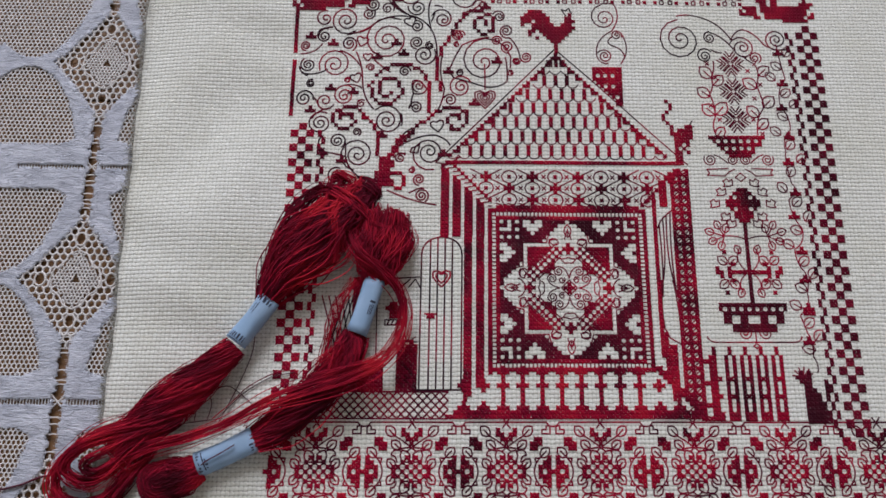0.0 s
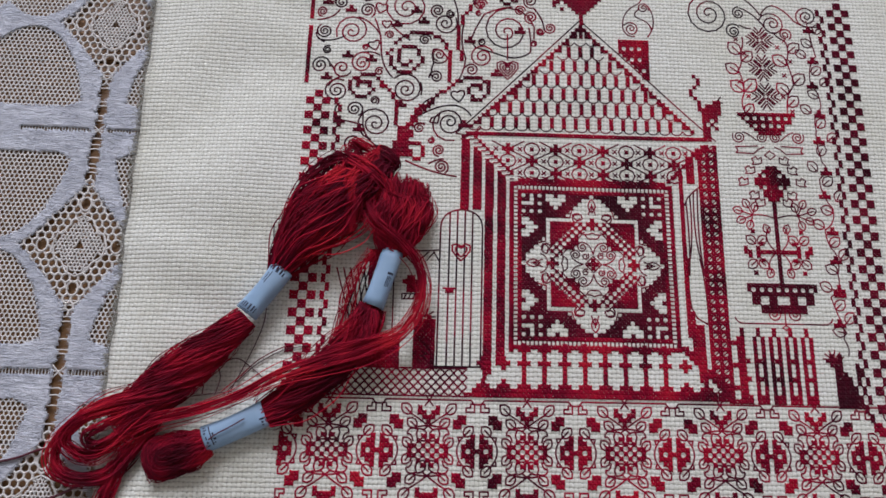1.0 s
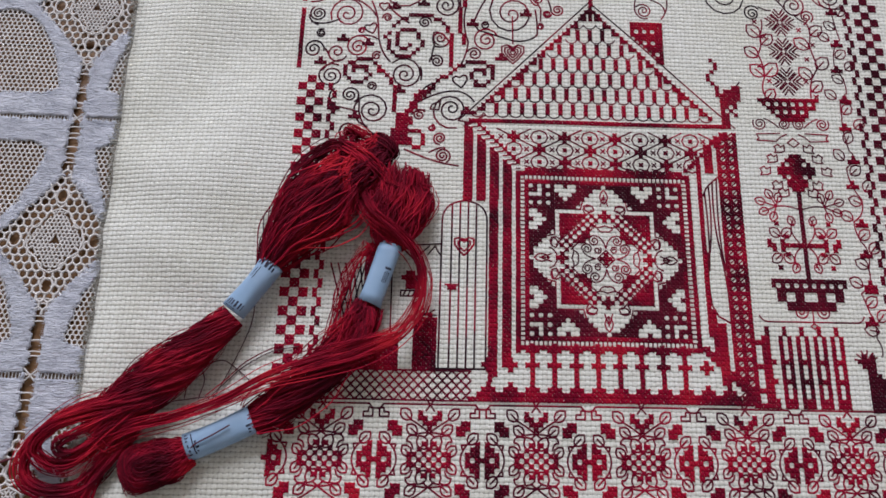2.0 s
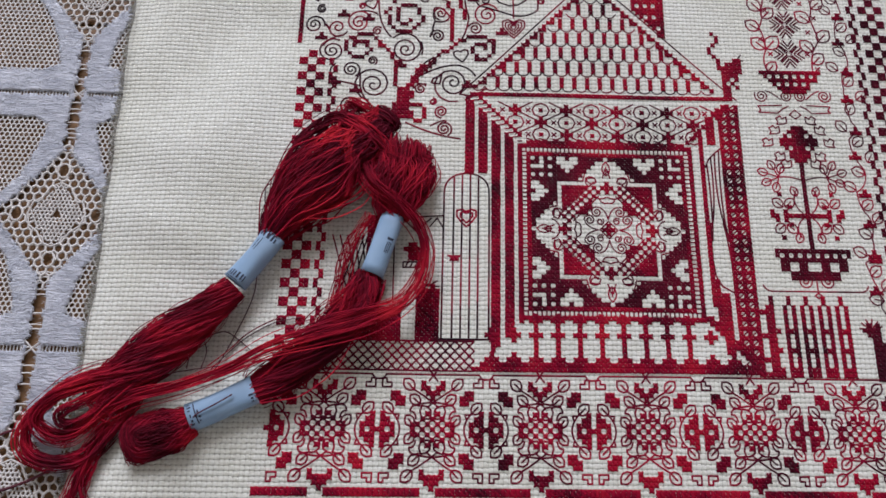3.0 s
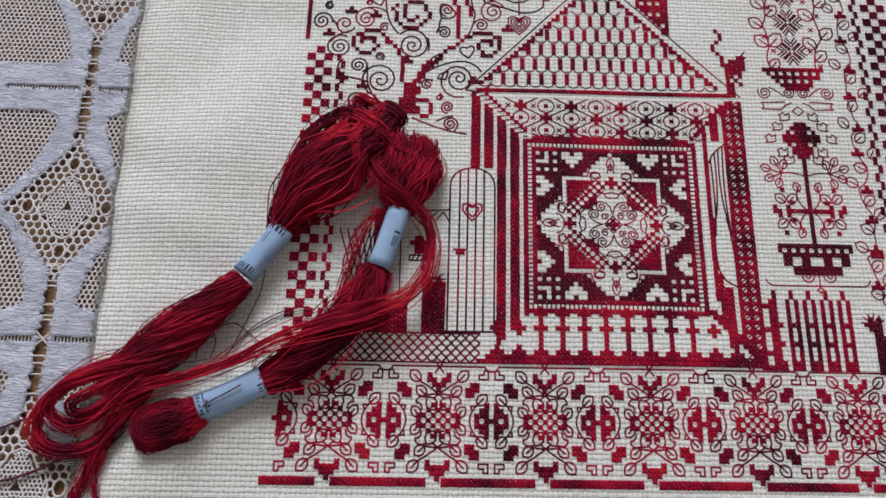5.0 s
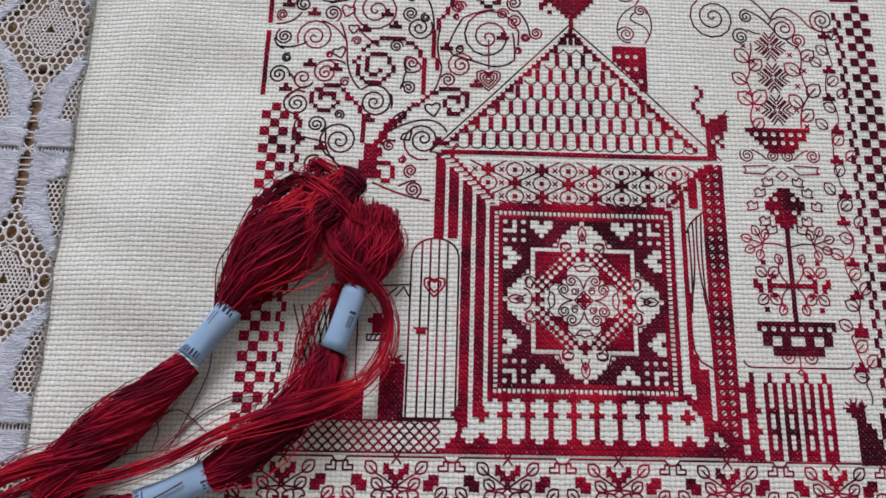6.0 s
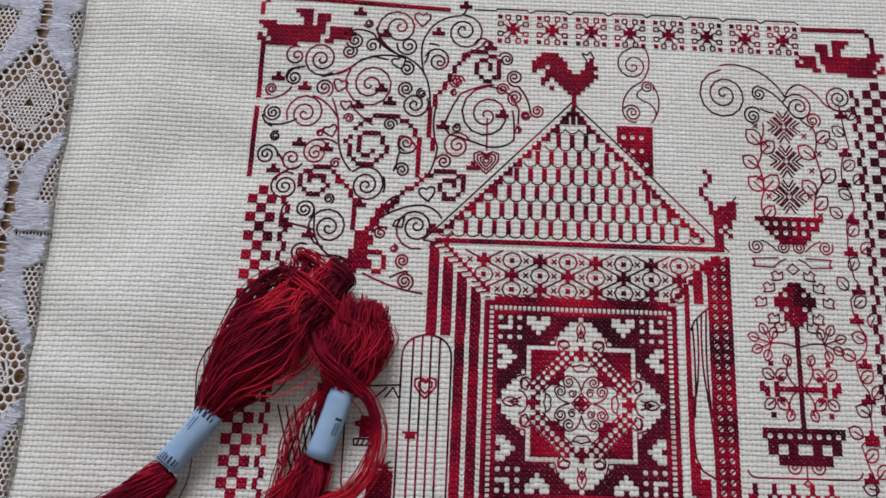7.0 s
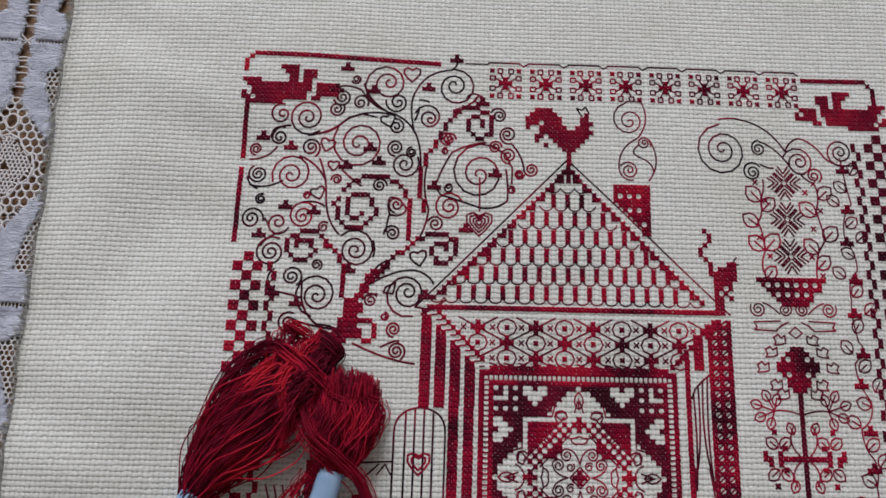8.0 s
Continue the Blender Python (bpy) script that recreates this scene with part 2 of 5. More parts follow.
class Motif:
    """One embroidered figure: crosses on cells and fine lines between them."""

    def __init__(self, name, mat=None, line=None):
        self.name, self.mat, self.line = name, mat or CROSS, line or LINE
        self.cells, self.lines = set(), []
        self.about, self.to, self.by = (0, 0), (0, 0), (1, 1)

    def sit(self, u, v, up=0.0):
        """Where a stitch of this figure lies: the figure's own spacing about its middle."""
        return place(self.to[0] + (u - self.about[0]) * self.by[0], self.to[1] + (v - self.about[1]) * self.by[1], up)

    def fill(self, u0, u1, v0, v1):
        self.cells |= {(u, v) for u in range(u0, u1 + 1) for v in range(v0, v1 + 1)}

    def draw(self, u, v, rows, flip=False):
        """Rows of marks from the top down, the first mark at (u, v)."""
        for j, row in enumerate(rows):
            for i, c in enumerate(row):
                if c == "#":
                    self.cells.add((u - i if flip else u + i, v - j))

    def path(self, *pts):
        self.lines.append(list(pts))

    def bow(self, a, b, c, steps=8):
        """A curved line from a to c, drawn towards b."""
        self.lines.append([((1 - t) ** 2 * a[0] + 2 * t * (1 - t) * b[0] + t * t * c[0], (1 - t) ** 2 * a[1] + 2 * t * (1 - t) * b[1] + t * t * c[1]) for t in [k / steps for k in range(steps + 1)]])

    def curl(self, u, v, r, turns=2.0, start=0.0, way=1, du=0.0, dv=0.0):
        """A curl that winds in to (u, v); start: degrees at which its outer end lies; du, dv: how far its outer turn sits off the middle."""
        turns += 0.35
        n = max(9, int(turns * 13))
        pts = []
        for k in range(n + 1):
            f = k / n
            rad = 0.3 + (r - 0.3) * (1 - f) ** 1.15
            ang = radians(start) + way * f * turns * 2 * math.pi
            pts.append((u + du * (1 - f) + rad * math.cos(ang), v + dv * (1 - f) + rad * math.sin(ang)))
        self.lines.append(pts)

    def rope(self, pts, wide=1):
        """Crosses along a bent line."""
        for a, b in zip(pts, pts[1:]):
            n = max(abs(b[0] - a[0]), abs(b[1] - a[1]), 1)
            for k in range(n + 1):
                u, v = round(a[0] + (b[0] - a[0]) * k / n), round(a[1] + (b[1] - a[1]) * k / n)
                for w in range(wide):
                    self.cells.add((u + w, v))

    def coil(self, u, v, r, r1, turns, start, way):
        """Crosses along a scroll that winds inwards."""
        n = int(turns * 16)
        pts = []
        for k in range(n + 1):
            f = k / n
            a = radians(start) + way * f * turns * 2 * math.pi
            q = r + (r1 - r) * f
            pts.append((round(u + q * math.cos(a)), round(v + q * math.sin(a))))
        self.rope(pts)

    def heart(self, u, v, s, turn=0.0):
        pts = []
        for k in range(15):
            a = k / 14 * 2 * math.pi
            x, y = 0.95 * s * math.sin(a) ** 3, s * (0.81 * math.cos(a) - 0.31 * math.cos(2 * a) - 0.12 * math.cos(3 * a))
            c, d = math.cos(radians(turn)), math.sin(radians(turn))
            pts.append((u + c * x - d * y, v + d * x + c * y))
        self.lines.append(pts)

    def leaf(self, u, v, length, turn, fat=0.42, vein=True):
        """A pointed leaf from its stalk at (u, v)."""
        c, d = math.cos(radians(turn)), math.sin(radians(turn))
        shape = [(0, 0), (0.18, fat * 0.6), (0.45, fat * 0.9), (0.75, fat * 0.7), (1, 0), (0.75, -fat * 0.7), (0.45, -fat * 0.9), (0.18, -fat * 0.6), (0, 0)]
        self.lines.append([(u + length * (c * x - d * y), v + length * (d * x + c * y)) for x, y in shape])
        if vein:
            self.lines.append([(u, v), (u + length * 0.65 * c, v + length * 0.65 * d)])

    def sprig(self, u, v, flip=1):
        """A tiny filled bud of three or four crosses."""
        for x, y in ((0, 0), (1, 0), (0, 1), (-1, 0)):
            self.cells.add((round(u) + flip * x, round(v) + y))

    def build(self, thick=0.24):
        if self.cells:
            verts, faces = [], []
            rnd = random.Random(self.name)
            for u, v in sorted(self.cells):
                j = [rnd.uniform(-0.05, 0.05) for _ in range(4)]
                for d, up in ((1, 0.0), (-1, 0.0002)):
                    a, b = (u - 0.51 + j[0], v - d * (0.51 + j[1])), (u + 0.51 + j[2], v + d * (0.51 + j[3]))
                    dx, dy = b[0] - a[0], b[1] - a[1]
                    le = math.hypot(dx, dy)
                    nx, ny = -dy / le, dx / le
                    base = len(verts)
                    for f, h, w in ((0.0, 0.0, 0.13), (0.25, 0.00042, 0.315), (0.75, 0.00042, 0.315), (1.0, 0.0, 0.13)):
                        x, y = a[0] + f * dx, a[1] + f * dy
                        verts.append(self.sit(x + nx * w, y + ny * w, 0.00002))
                        verts.append(self.sit(x, y, h + up + 0.00012))
                        verts.append(self.sit(x - nx * w, y - ny * w, 0.00002))
                    for s in range(3):
                        p = base + 3 * s
                        faces += [(p + 1, p, p + 3, p + 4), (p + 2, p + 1, p + 4, p + 5)]
            mesh_of(self.name, verts, faces, self.mat, cloth)
        if self.lines:
            verts, faces = [], []
            for pts in self.lines:
                for a, b in zip(pts, pts[1:]):
                    n = max(1, round(math.hypot(b[0] - a[0], b[1] - a[1]) / 1.3))
                    for k in range(n):
                        p = (a[0] + (b[0] - a[0]) * k / n, a[1] + (b[1] - a[1]) * k / n)
                        q = (a[0] + (b[0] - a[0]) * (k + 1) / n, a[1] + (b[1] - a[1]) * (k + 1) / n)
                        dx, dy = q[0] - p[0], q[1] - p[1]
                        le = math.hypot(dx, dy) or 1.0
                        nx, ny = -dy / le * thick * 0.76, dx / le * thick * 0.76
                        base = len(verts)
                        for f, h in ((-0.06, 0.00004), (0.5, 0.00020), (1.06, 0.00004)):
                            x, y = p[0] + f * dx, p[1] + f * dy
                            verts.append(self.sit(x + nx, y + ny, 0.00002))
                            verts.append(self.sit(x, y, h + 0.00014))
                            verts.append(self.sit(x - nx, y - ny, 0.00002))
                        for s in range(2):
                            o = base + 3 * s
                            faces += [(o + 1, o, o + 3, o + 4), (o + 2, o + 1, o + 4, o + 5)]
            mesh_of(self.name + "_outline", verts, faces, self.line, cloth)

# ---- the embroidered house ----


def rug():
    """The square panel in the house front: white figures left open in a red ground."""
    m = Motif("panel_stitching", line=WINE)
    dark = Motif("panel_ground", DARK)
    for x in (m, dark):
        x.about, x.to, x.by = (19, 19), (18.6, 18.0), (0.983, 0.97)
    for u in range(-1, 40):
        for v in range(-1, 40):
            a, b = abs(u - 19), abs(v - 19)
            hi, lo = max(a, b), min(a, b)
            if hi == 19 and lo <= 19:
                continue
            if hi == 20:
                m.cells.add((u, v))
                continue
            if hi == 18:
                m.cells.add((u, v))
                continue
            dots = {(17, 17), (15, 17), (13, 17), (15, 16), (15, 15), (16, 15), (17, 15), (13, 15), (17, 13), (15, 13), (13, 13)}
            if (a, b) in dots:
                continue
            heart = (hi == 17 and lo in (7, 8, 10, 11)) or (hi == 16 and 7 <= lo <= 11) or (hi == 15 and 8 <= lo <= 10) or (hi == 14 and lo == 9)
            if heart:
                continue
            if hi >= 12:
                if lo <= {17: 0, 16: 2, 15: 3, 14: 4, 13: 5, 12: 6}[hi]:
                    continue
                dark.cells.add((u, v))
                continue
            if hi == 11:
                if lo <= 0:
                    m.cells.add((u, v))
                continue
            s = a + b
            if s >= 15 or s in (13, 11) and lo > 1 or s in (9, 10) and lo >= 4:
                m.cells.add((u, v))
            elif hi == 10 and lo <= 1 or hi == 9 and lo == 0:
                m.cells.add((u, v))
            elif s <= 1:
                m.cells.add((u, v))
    # fine lines between the open cells of the border, then the curls in the middle
    for k in range(39):
        for e in (0, 38):
            m.path((e - 0.5, k + 0.5), (e + 0.5, k + 0.5))
            m.path((k + 0.5, e - 0.5), (k + 0.5, e + 0.5))
    for sx in (1, -1):
        for sy in (1, -1):
            m.path((19 + sx * 11.4, 19 + sy * 3), (19 + sx * 3, 19 + sy * 11.4))
            m.path((19 + sx * 8, 19 + sy * 2), (19 + sx * 2, 19 + sy * 8))
            m.path((19 + sx * 13.5, 19 + sy * 5), (19 + sx * 11.6, 19 + sy * 5.5), (19 + sx * 11.6, 19 + sy * 11.6), (19 + sx * 5.5, 19 + sy * 11.6), (19 + sx * 5, 19 + sy * 13.5))
            m.bow((19, 19 + sy * 2.4), (19 + sx * 0.6, 19 + sy * 5.2), (19 + sx * 2.4, 19 + sy * 5.4), 5)
            m.curl(19 + sx * 2.6, 19 + sy * 4.2, 1.3, 1.3, 90 * sy, -sx * sy)
            m.bow((19 + sx * 2.4, 19), (19 + sx * 5.2, 19 + sy * 0.6), (19 + sx * 5.4, 19 + sy * 2.2), 5)
            m.curl(19 + sx * 4.3, 19 + sy * 2.3, 1.3, 1.3, 90 - sx * 90, sx * sy)
            m.bow((19 + sx * 3.9, 19 + sy * 5.3), (19 + sx * 5.6, 19 + sy * 5.4), (19 + sx * 5.5, 19 + sy * 3.6), 5)
            m.curl(19 + sx * 1.9, 19 + sy * 2.0, 0.9, 1.0, 45, sx * sy)
            m.path((19 + sx * 2, 19), (19, 19 + sy * 2))
            m.bow((19, 19 + sy * 6.4), (19 + sx * 1.4, 19 + sy * 6.0), (19 + sx * 1.8, 19 + sy * 7.4), 4)
            m.bow((19, 19 + sy * 7.8), (19 + sx * 2.2, 19 + sy * 6.8), (19 + sx * 3.0, 19 + sy * 8.2), 4)
            m.bow((19 + sx * 6.4, 19), (19 + sx * 6.0, 19 + sy * 1.4), (19 + sx * 7.4, 19 + sy * 1.8), 4)
            m.bow((19 + sx * 7.8, 19), (19 + sx * 6.8, 19 + sy * 2.2), (19 + sx * 8.2, 19 + sy * 3.0), 4)
            m.path((19 + sx * 14.6, 19 + sy * 0.2), (19 + sx * 12.4, 19 + sy * 0.9))
            m.path((19 + sx * 0.2, 19 + sy * 14.6), (19 + sx * 0.9, 19 + sy * 12.4))
            m.bow((19 + sx * 4.2, 19 + sy * 10.2), (19 + sx * 6.2, 19 + sy * 12.6), (19 + sx * 2.6, 19 + sy * 12.4), 6)
            m.bow((19 + sx * 10.2, 19 + sy * 4.2), (19 + sx * 12.6, 19 + sy * 6.2), (19 + sx * 12.4, 19 + sy * 2.6), 6)
            for k in range(6):
                m.path((19 + sx * (10.9 - k * 1.2), 19 + sy * (3.6 + k * 1.2)), (19 + sx * (10.3 - k * 1.2), 19 + sy * (3.0 + k * 1.2)))
            bright = Motif("panel_spark_stitching", BRIGHT, BRIGHT)
            bright.about, bright.to, bright.by = m.about, m.to, m.by
            for k in range(5):
                a, b = 19 + sx * 10.2, 19 + sy * 10.2
                x, y = ((-2.6, 0), (-2.2, -1.3), (-1.6, -1.6), (-1.3, -2.2), (0, -2.6))[k]
                bright.path((a, b), (a + sx * x, b + sy * y))
            bright.build(0.3)
            m.bow((19 + sx * 11, 19), (19 + sx * 11.5, 19 + sy * 2), (19 + sx * 13, 19 + sy * 2.4), 4)
            m.leaf(19 + sx * 11.4, 19 + sy * 2.4, 2.6, 90 * sy + sx * sy * -20, 0.36, False)
            m.leaf(19 + sx * 2.4, 19 + sy * 11.4, 2.6, 90 - sx * 90 + sx * sy * 20, 0.36, False)
    for t in range(4):
        c, d = round(math.cos(t * math.pi / 2)), round(math.sin(t * math.pi / 2))
        m.leaf(19 + c * 13, 19 + d * 13, 3.4, 90 * t, 0.3)
    m.build(0.22)
    dark.build()


def walls():
    m = Motif("wall_stitching", line=WINE)
    # stripes of the left side, cut by the slanting corner and by the door
    for u in range(-13, 0):
        if u in (-11, -8, -5, -2):
            m.path((u - 0.5, 31), (u - 0.5, 36 - u))
            continue
        low = 31 if u < -7 else u - 1
        for v in range(low, 37 - u):
            m.cells.add((u, v))
    for k in range(13):
        m.cells.discard((-k, 38 + k))
        m.path((-k - 0.5, 37.5 + k), (-k + 0.5, 37.5 + k))
        m.cells |= {(-k + 1, 38 + k)} if k > 1 else set()
    # right side: open column, window reveal, plaited post and outer edge
    for v in range(-1, 40):
        m.cells |= {(39, v)} if v < 0 else set()
    for v in range(2, 45):
        if not (v > 36 and v > 82 - 41):
            m.cells.add((41, v))
    for v in range(-8, 48):
        m.cells.add((46, v))
        if v > 38 or v < 5:
            for u in (43, 44):
                if v < 46 - abs(u - 43) and v > 37 - u + 3 - 8:
                    m.cells.add((u, v))
        if v < 8 and v > -4:
            m.cells.add((42, v))
    post = Motif("post_stitching", line=WINE)
    for v in range(-11, 49):
        post.cells |= {(50, v), (48, v)}
        post.cells |= {(47, v), (49, v)} if v % 2 else set()
        post.path((46.5, v - 0.4), (47.5, v + 0.4))
        post.path((48.5, v - 0.4), (49.5, v + 0.4))
    post.build(0.2)
    for k in range(11):
        m.cells |= {(39 + k, -1 - k), (40 + k, -1 - k)}
        m.path((38.5 + k, -1.5 - k), (39.5 + k, -1.5 - k), (39.5 + k, -2.5 - k))
    # slanting corner at upper right
    for k in range(10):
        m.cells.add((38 + k, 39 + k))
        m.path((38.5 + k, 39.5 + k), (39.5 + k, 39.5 + k))
    # bottom band with its row of spindles
    m.fill(-11, 50, -12, -12)
    for k in range(-2, 10):
        u = 2.0 + 4.66 * k
        for x in (-2, -1, 0, 1, 2):
            m.cells.add((u + x, -11))
        m.cells |= {(u - 1, -10), (u, -10), (u + 1, -10), (u, -9)}
        if 0 <= k <= 7:
            m.cells |= {(u, v) for v in range(-8, 0)}
            m.cells |= {(u + x, v) for x in (-1, 1) for v in (-2, -5)}
        elif k != 9:
            m.cells |= {(u + x, -5) for x in (-1, 0, 1)} | {(u, -4), (u, -6)}
    m.build()


def window_panel():
    m = Motif("curtain_stitching", line=LINE)
    m.path((41.6, 33), (42.5, 35), (44, 36.5), (45.4, 37.6))
    m.bow((42, 34), (42.6, 24), (41.8, 16), 10)
    m.bow((43, 35.5), (43.4, 26), (42.2, 20), 10)
    m.bow((44, 36.5), (43.2, 25), (45.2, 18), 10)
    m.bow((45, 37), (44.2, 24), (45.5, 16), 10)
    m.bow((41.7, 20), (41.2, 12), (41.8, 8.2), 8)
    m.path((41.8, 8.2), (43, 6), (45.5, 4.6))
    m.bow((44.5, 20), (45.8, 14), (45.6, 4.6), 8)
    m.build(0.26)


def upper_panel():
    """The slanting board above the panel: a trellis with rings and knots."""
    m = Motif("trellis_stitching", line=WINE)
    m.about, m.to, m.by = (19, 40), (18.8, 38.2), (0.99, 1.0)
    m.fill(1, 37, 40, 40)
    for v, shift in ((48, 0), (45, 1), (42, 0)):
        for k in range(-2, 9):
            u = -2 + 6 * k
            if not (37 - v + 2 < u - 2 and u + 2 < v + 0.5):
                continue
            if (k + shift) % 2 == 0:
                m.cells |= {(u, v), (u - 1, v), (u + 1, v), (u, v + 1), (u, v - 1)}
                for sx in (1, -1):
                    for sy in (1, -1):
                        x, y = 6.0, 3.0
                        if sy > 0 and v == 48:
                            x, y = 4.0, 2.0
                        e = u + sx * x
                        if 38 - (v + sy * y) - 0.5 < e < v + sy * y + 1:
                            m.path((u, v), (e, v + sy * y))
            else:
                m.cells.add((u, v))
                m.path(*[(u + 2 * math.cos(radians(a)), v + 1.7 * math.sin(radians(a))) for a in range(0, 361, 45)])
            if 37 - v + 2 < u - 4:
                x, y = u - 3, v
                m.path((x - 0.5, y - 0.5), (x + 0.5, y + 0.5))
                m.path((x - 0.5, y + 0.5), (x + 0.5, y - 0.5))
    for u in range(2, 37, 3):
        m.path((u - 1.5, 41), (u, 40.6))
    m.build()


def roof():
    m = Motif("roof_stitching")
    m.fill(-12, 49, 50, 50)
    m.path((16.6, 81.7), (-15, 49.9), (-11, 49.4))
    m.path((16.6, 81.7), (50.5, 49.6))
    for v in range(52, 80):
        d = (79.4 - v) * 1.02
        for w in (1, -1):
            x = 16.8 + w * d
            m.cells |= {(x, v), (x - w, v)} if v % 2 else {(x, v)}
    m.cells |= {(16.8, 80), (15.8, 79), (16.8, 79), (17.8, 79), (14.8, 78), (18.8, 78), (16.8, 78), (16.8, 77)}
    tiles = Motif("roof_tile_stitching")
    for course in range(7):
        low = 74.5 - 3.9 * course
        half = (79.4 - low) * 1.02 - 2.6
        off = 1.5 if course % 2 == 0 else 0.0
        for k in range(-11, 12):
            x = 16.6 + 3.02 * k + off
            if abs(x - 16.6) < half - 0.8 and course > 0:
                tiles.cells |= {(x, low + 1.2), (x, low + 2.2), (x, low + 3.0)}
            if abs(x + 1.5 - 16.6) < half + 1.0:
                tiles.path((x, low + 0.9), (x + 0.5, low + 0.2), (x + 1.1, low - 0.1), (x + 1.9, low - 0.1), (x + 2.5, low + 0.2), (x + 3.02, low + 0.9))
    m.build()
    tiles.build(0.19)
    c = Motif("chimney_stitching")
    c.draw(27, 76, ["########", "########", "#.#.#.##", "########", ".#######", "..#.#.##", "...#####", "....####", ".....#.#", "......##", "......##"])
    c.build()


def smoke():
    m = Motif("smoke_stitching", line=LINE)
    m.curl(30.5, 90.6, 3.8, 1.8, 100, 1, -0.1, 0.8)
    m.curl(33.8, 86.1, 1.6, 1.6, -20, 1, -0.3, -0.3)
    m.curl(30.2, 79.9, 2.1, 1.7, 150, -1, -0.2, -0.3)
    m.bow((29.6, 95.3), (30.9, 95.9), (33.3, 95.4))
    m.bow((33.3, 95.4), (35.5, 91.2), (32.3, 87.1))
    m.bow((32.3, 87.1), (27.7, 84.9), (27.9, 80))
    m.bow((27.9, 80), (28.5, 77.3), (31, 77.6))
    m.bow((35, 86.4), (37.6, 81.6), (34.4, 77.5))
    m.bow((32.5, 85.6), (29.7, 83.6), (33, 82.5))
    m.bow((33, 82.5), (35.5, 81.5), (35.5, 79.2))
    m.build()


def door():
    m = Motif("door_stitching", line=LINE)
    for k, u in enumerate((-18, -15.8, -14, -12.2, -10.4, -8)):
        top = 30.4 - (4.6 if k in (0, 5) else 0.9 if k in (1, 4) else 0.2)
        m.path((u, -6), (u, top))
    m.bow((-18, 25.8), (-18, 30), (-13, 30.5), 7)
    m.bow((-13, 30.5), (-8, 30), (-8, 25.8), 7)
    m.path((-20, -6), (-8, -6))
    h = Motif("door_heart_stitching", BRIGHT, BRIGHT)
    h.heart(-13, 20.4, 2.4)
    h.heart(-13, 20.4, 1.5)
    h.cells |= {(-16, 11), (-15, 11)}
    h.path((-17, 11.6), (-14, 11.6))
    m.build(0.27)
    h.build(0.28)


def fence():
    m = Motif("fence_stitching")
    m.about, m.to, m.by = (52, 0), (53.3, -0.4), (0.957, 1.0)
    for k, u in enumerate((53, 57, 61, 65, 69)):
        for x in ((u - 2, u) if k else (u - 2, u - 1)):
            m.fill(x - 0, x, -12, 3 - (0 if x == u - 1 else 1))
        m.cells.add((u - 1, 4))
        m.cells.add((u - 1, 3))
        m.fill(u - 2, u, -3, -3)
        m.fill(u - 2, u, -7, -7)
        m.fill(u - 2, u, -12, -11)
    m.fill(49, 51, 1, 1)
    m.fill(49, 51, -4, -4)
    m.fill(49, 52, -9, -9)
    m.fill(48, 52, -12, -12)
    m.build()


def lattice_strip():
    """The low wall of crossing lines at the foot of the door."""
    m = Motif("low_wall_stitching", line=WINE)
    m.path((-44, -6.4), (-11, -6.4))
    m.path((-45, -12.4), (-11, -12.4))
    for k in range(-51, -4, 2):
        for way in (1, -1):
            lo, hi = max(0.0, ((-45 if way > 0 else -11) - k) / (6 * way)), min(1.0, ((-11 if way > 0 else -45) - k) / (6 * way))
            if lo < hi:
                m.path(*[(k + way * 6 * f, -6.4 - 6 * f) for f in (lo, hi)])
    m.build(0.26)


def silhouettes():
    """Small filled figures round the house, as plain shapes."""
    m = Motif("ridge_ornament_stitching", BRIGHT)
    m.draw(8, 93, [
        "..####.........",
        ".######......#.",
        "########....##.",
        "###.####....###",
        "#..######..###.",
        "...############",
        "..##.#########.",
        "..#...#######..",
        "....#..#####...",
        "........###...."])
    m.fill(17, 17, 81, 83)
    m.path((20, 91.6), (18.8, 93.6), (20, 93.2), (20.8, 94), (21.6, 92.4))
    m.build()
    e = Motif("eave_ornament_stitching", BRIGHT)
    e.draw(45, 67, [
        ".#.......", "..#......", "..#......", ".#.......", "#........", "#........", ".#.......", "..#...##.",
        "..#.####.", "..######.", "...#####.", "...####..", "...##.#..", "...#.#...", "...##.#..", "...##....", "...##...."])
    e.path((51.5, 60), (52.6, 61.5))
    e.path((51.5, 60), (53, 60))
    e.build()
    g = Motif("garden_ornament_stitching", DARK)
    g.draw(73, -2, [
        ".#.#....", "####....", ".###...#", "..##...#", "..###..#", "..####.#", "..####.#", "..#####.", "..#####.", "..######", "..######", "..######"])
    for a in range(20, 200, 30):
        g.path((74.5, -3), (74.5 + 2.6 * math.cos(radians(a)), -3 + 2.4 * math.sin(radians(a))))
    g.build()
    for x, flip, name in ((-54, False, "corner_ornament_stitching"), (89, True, "far_corner_ornament_stitching")):
        a = Motif(name, BRIGHT)
        a.draw(x, 101 if not flip else 99, [
            "........####..........",
            ".........###.###......",
            "..........##.###......",
            "####......##.##.......",
            ".##############.####..",
            "..#############.###.#.",
            "#.############..#####.",
            "##.###########.##.....",
            "..#######............."], flip)
        a.build()


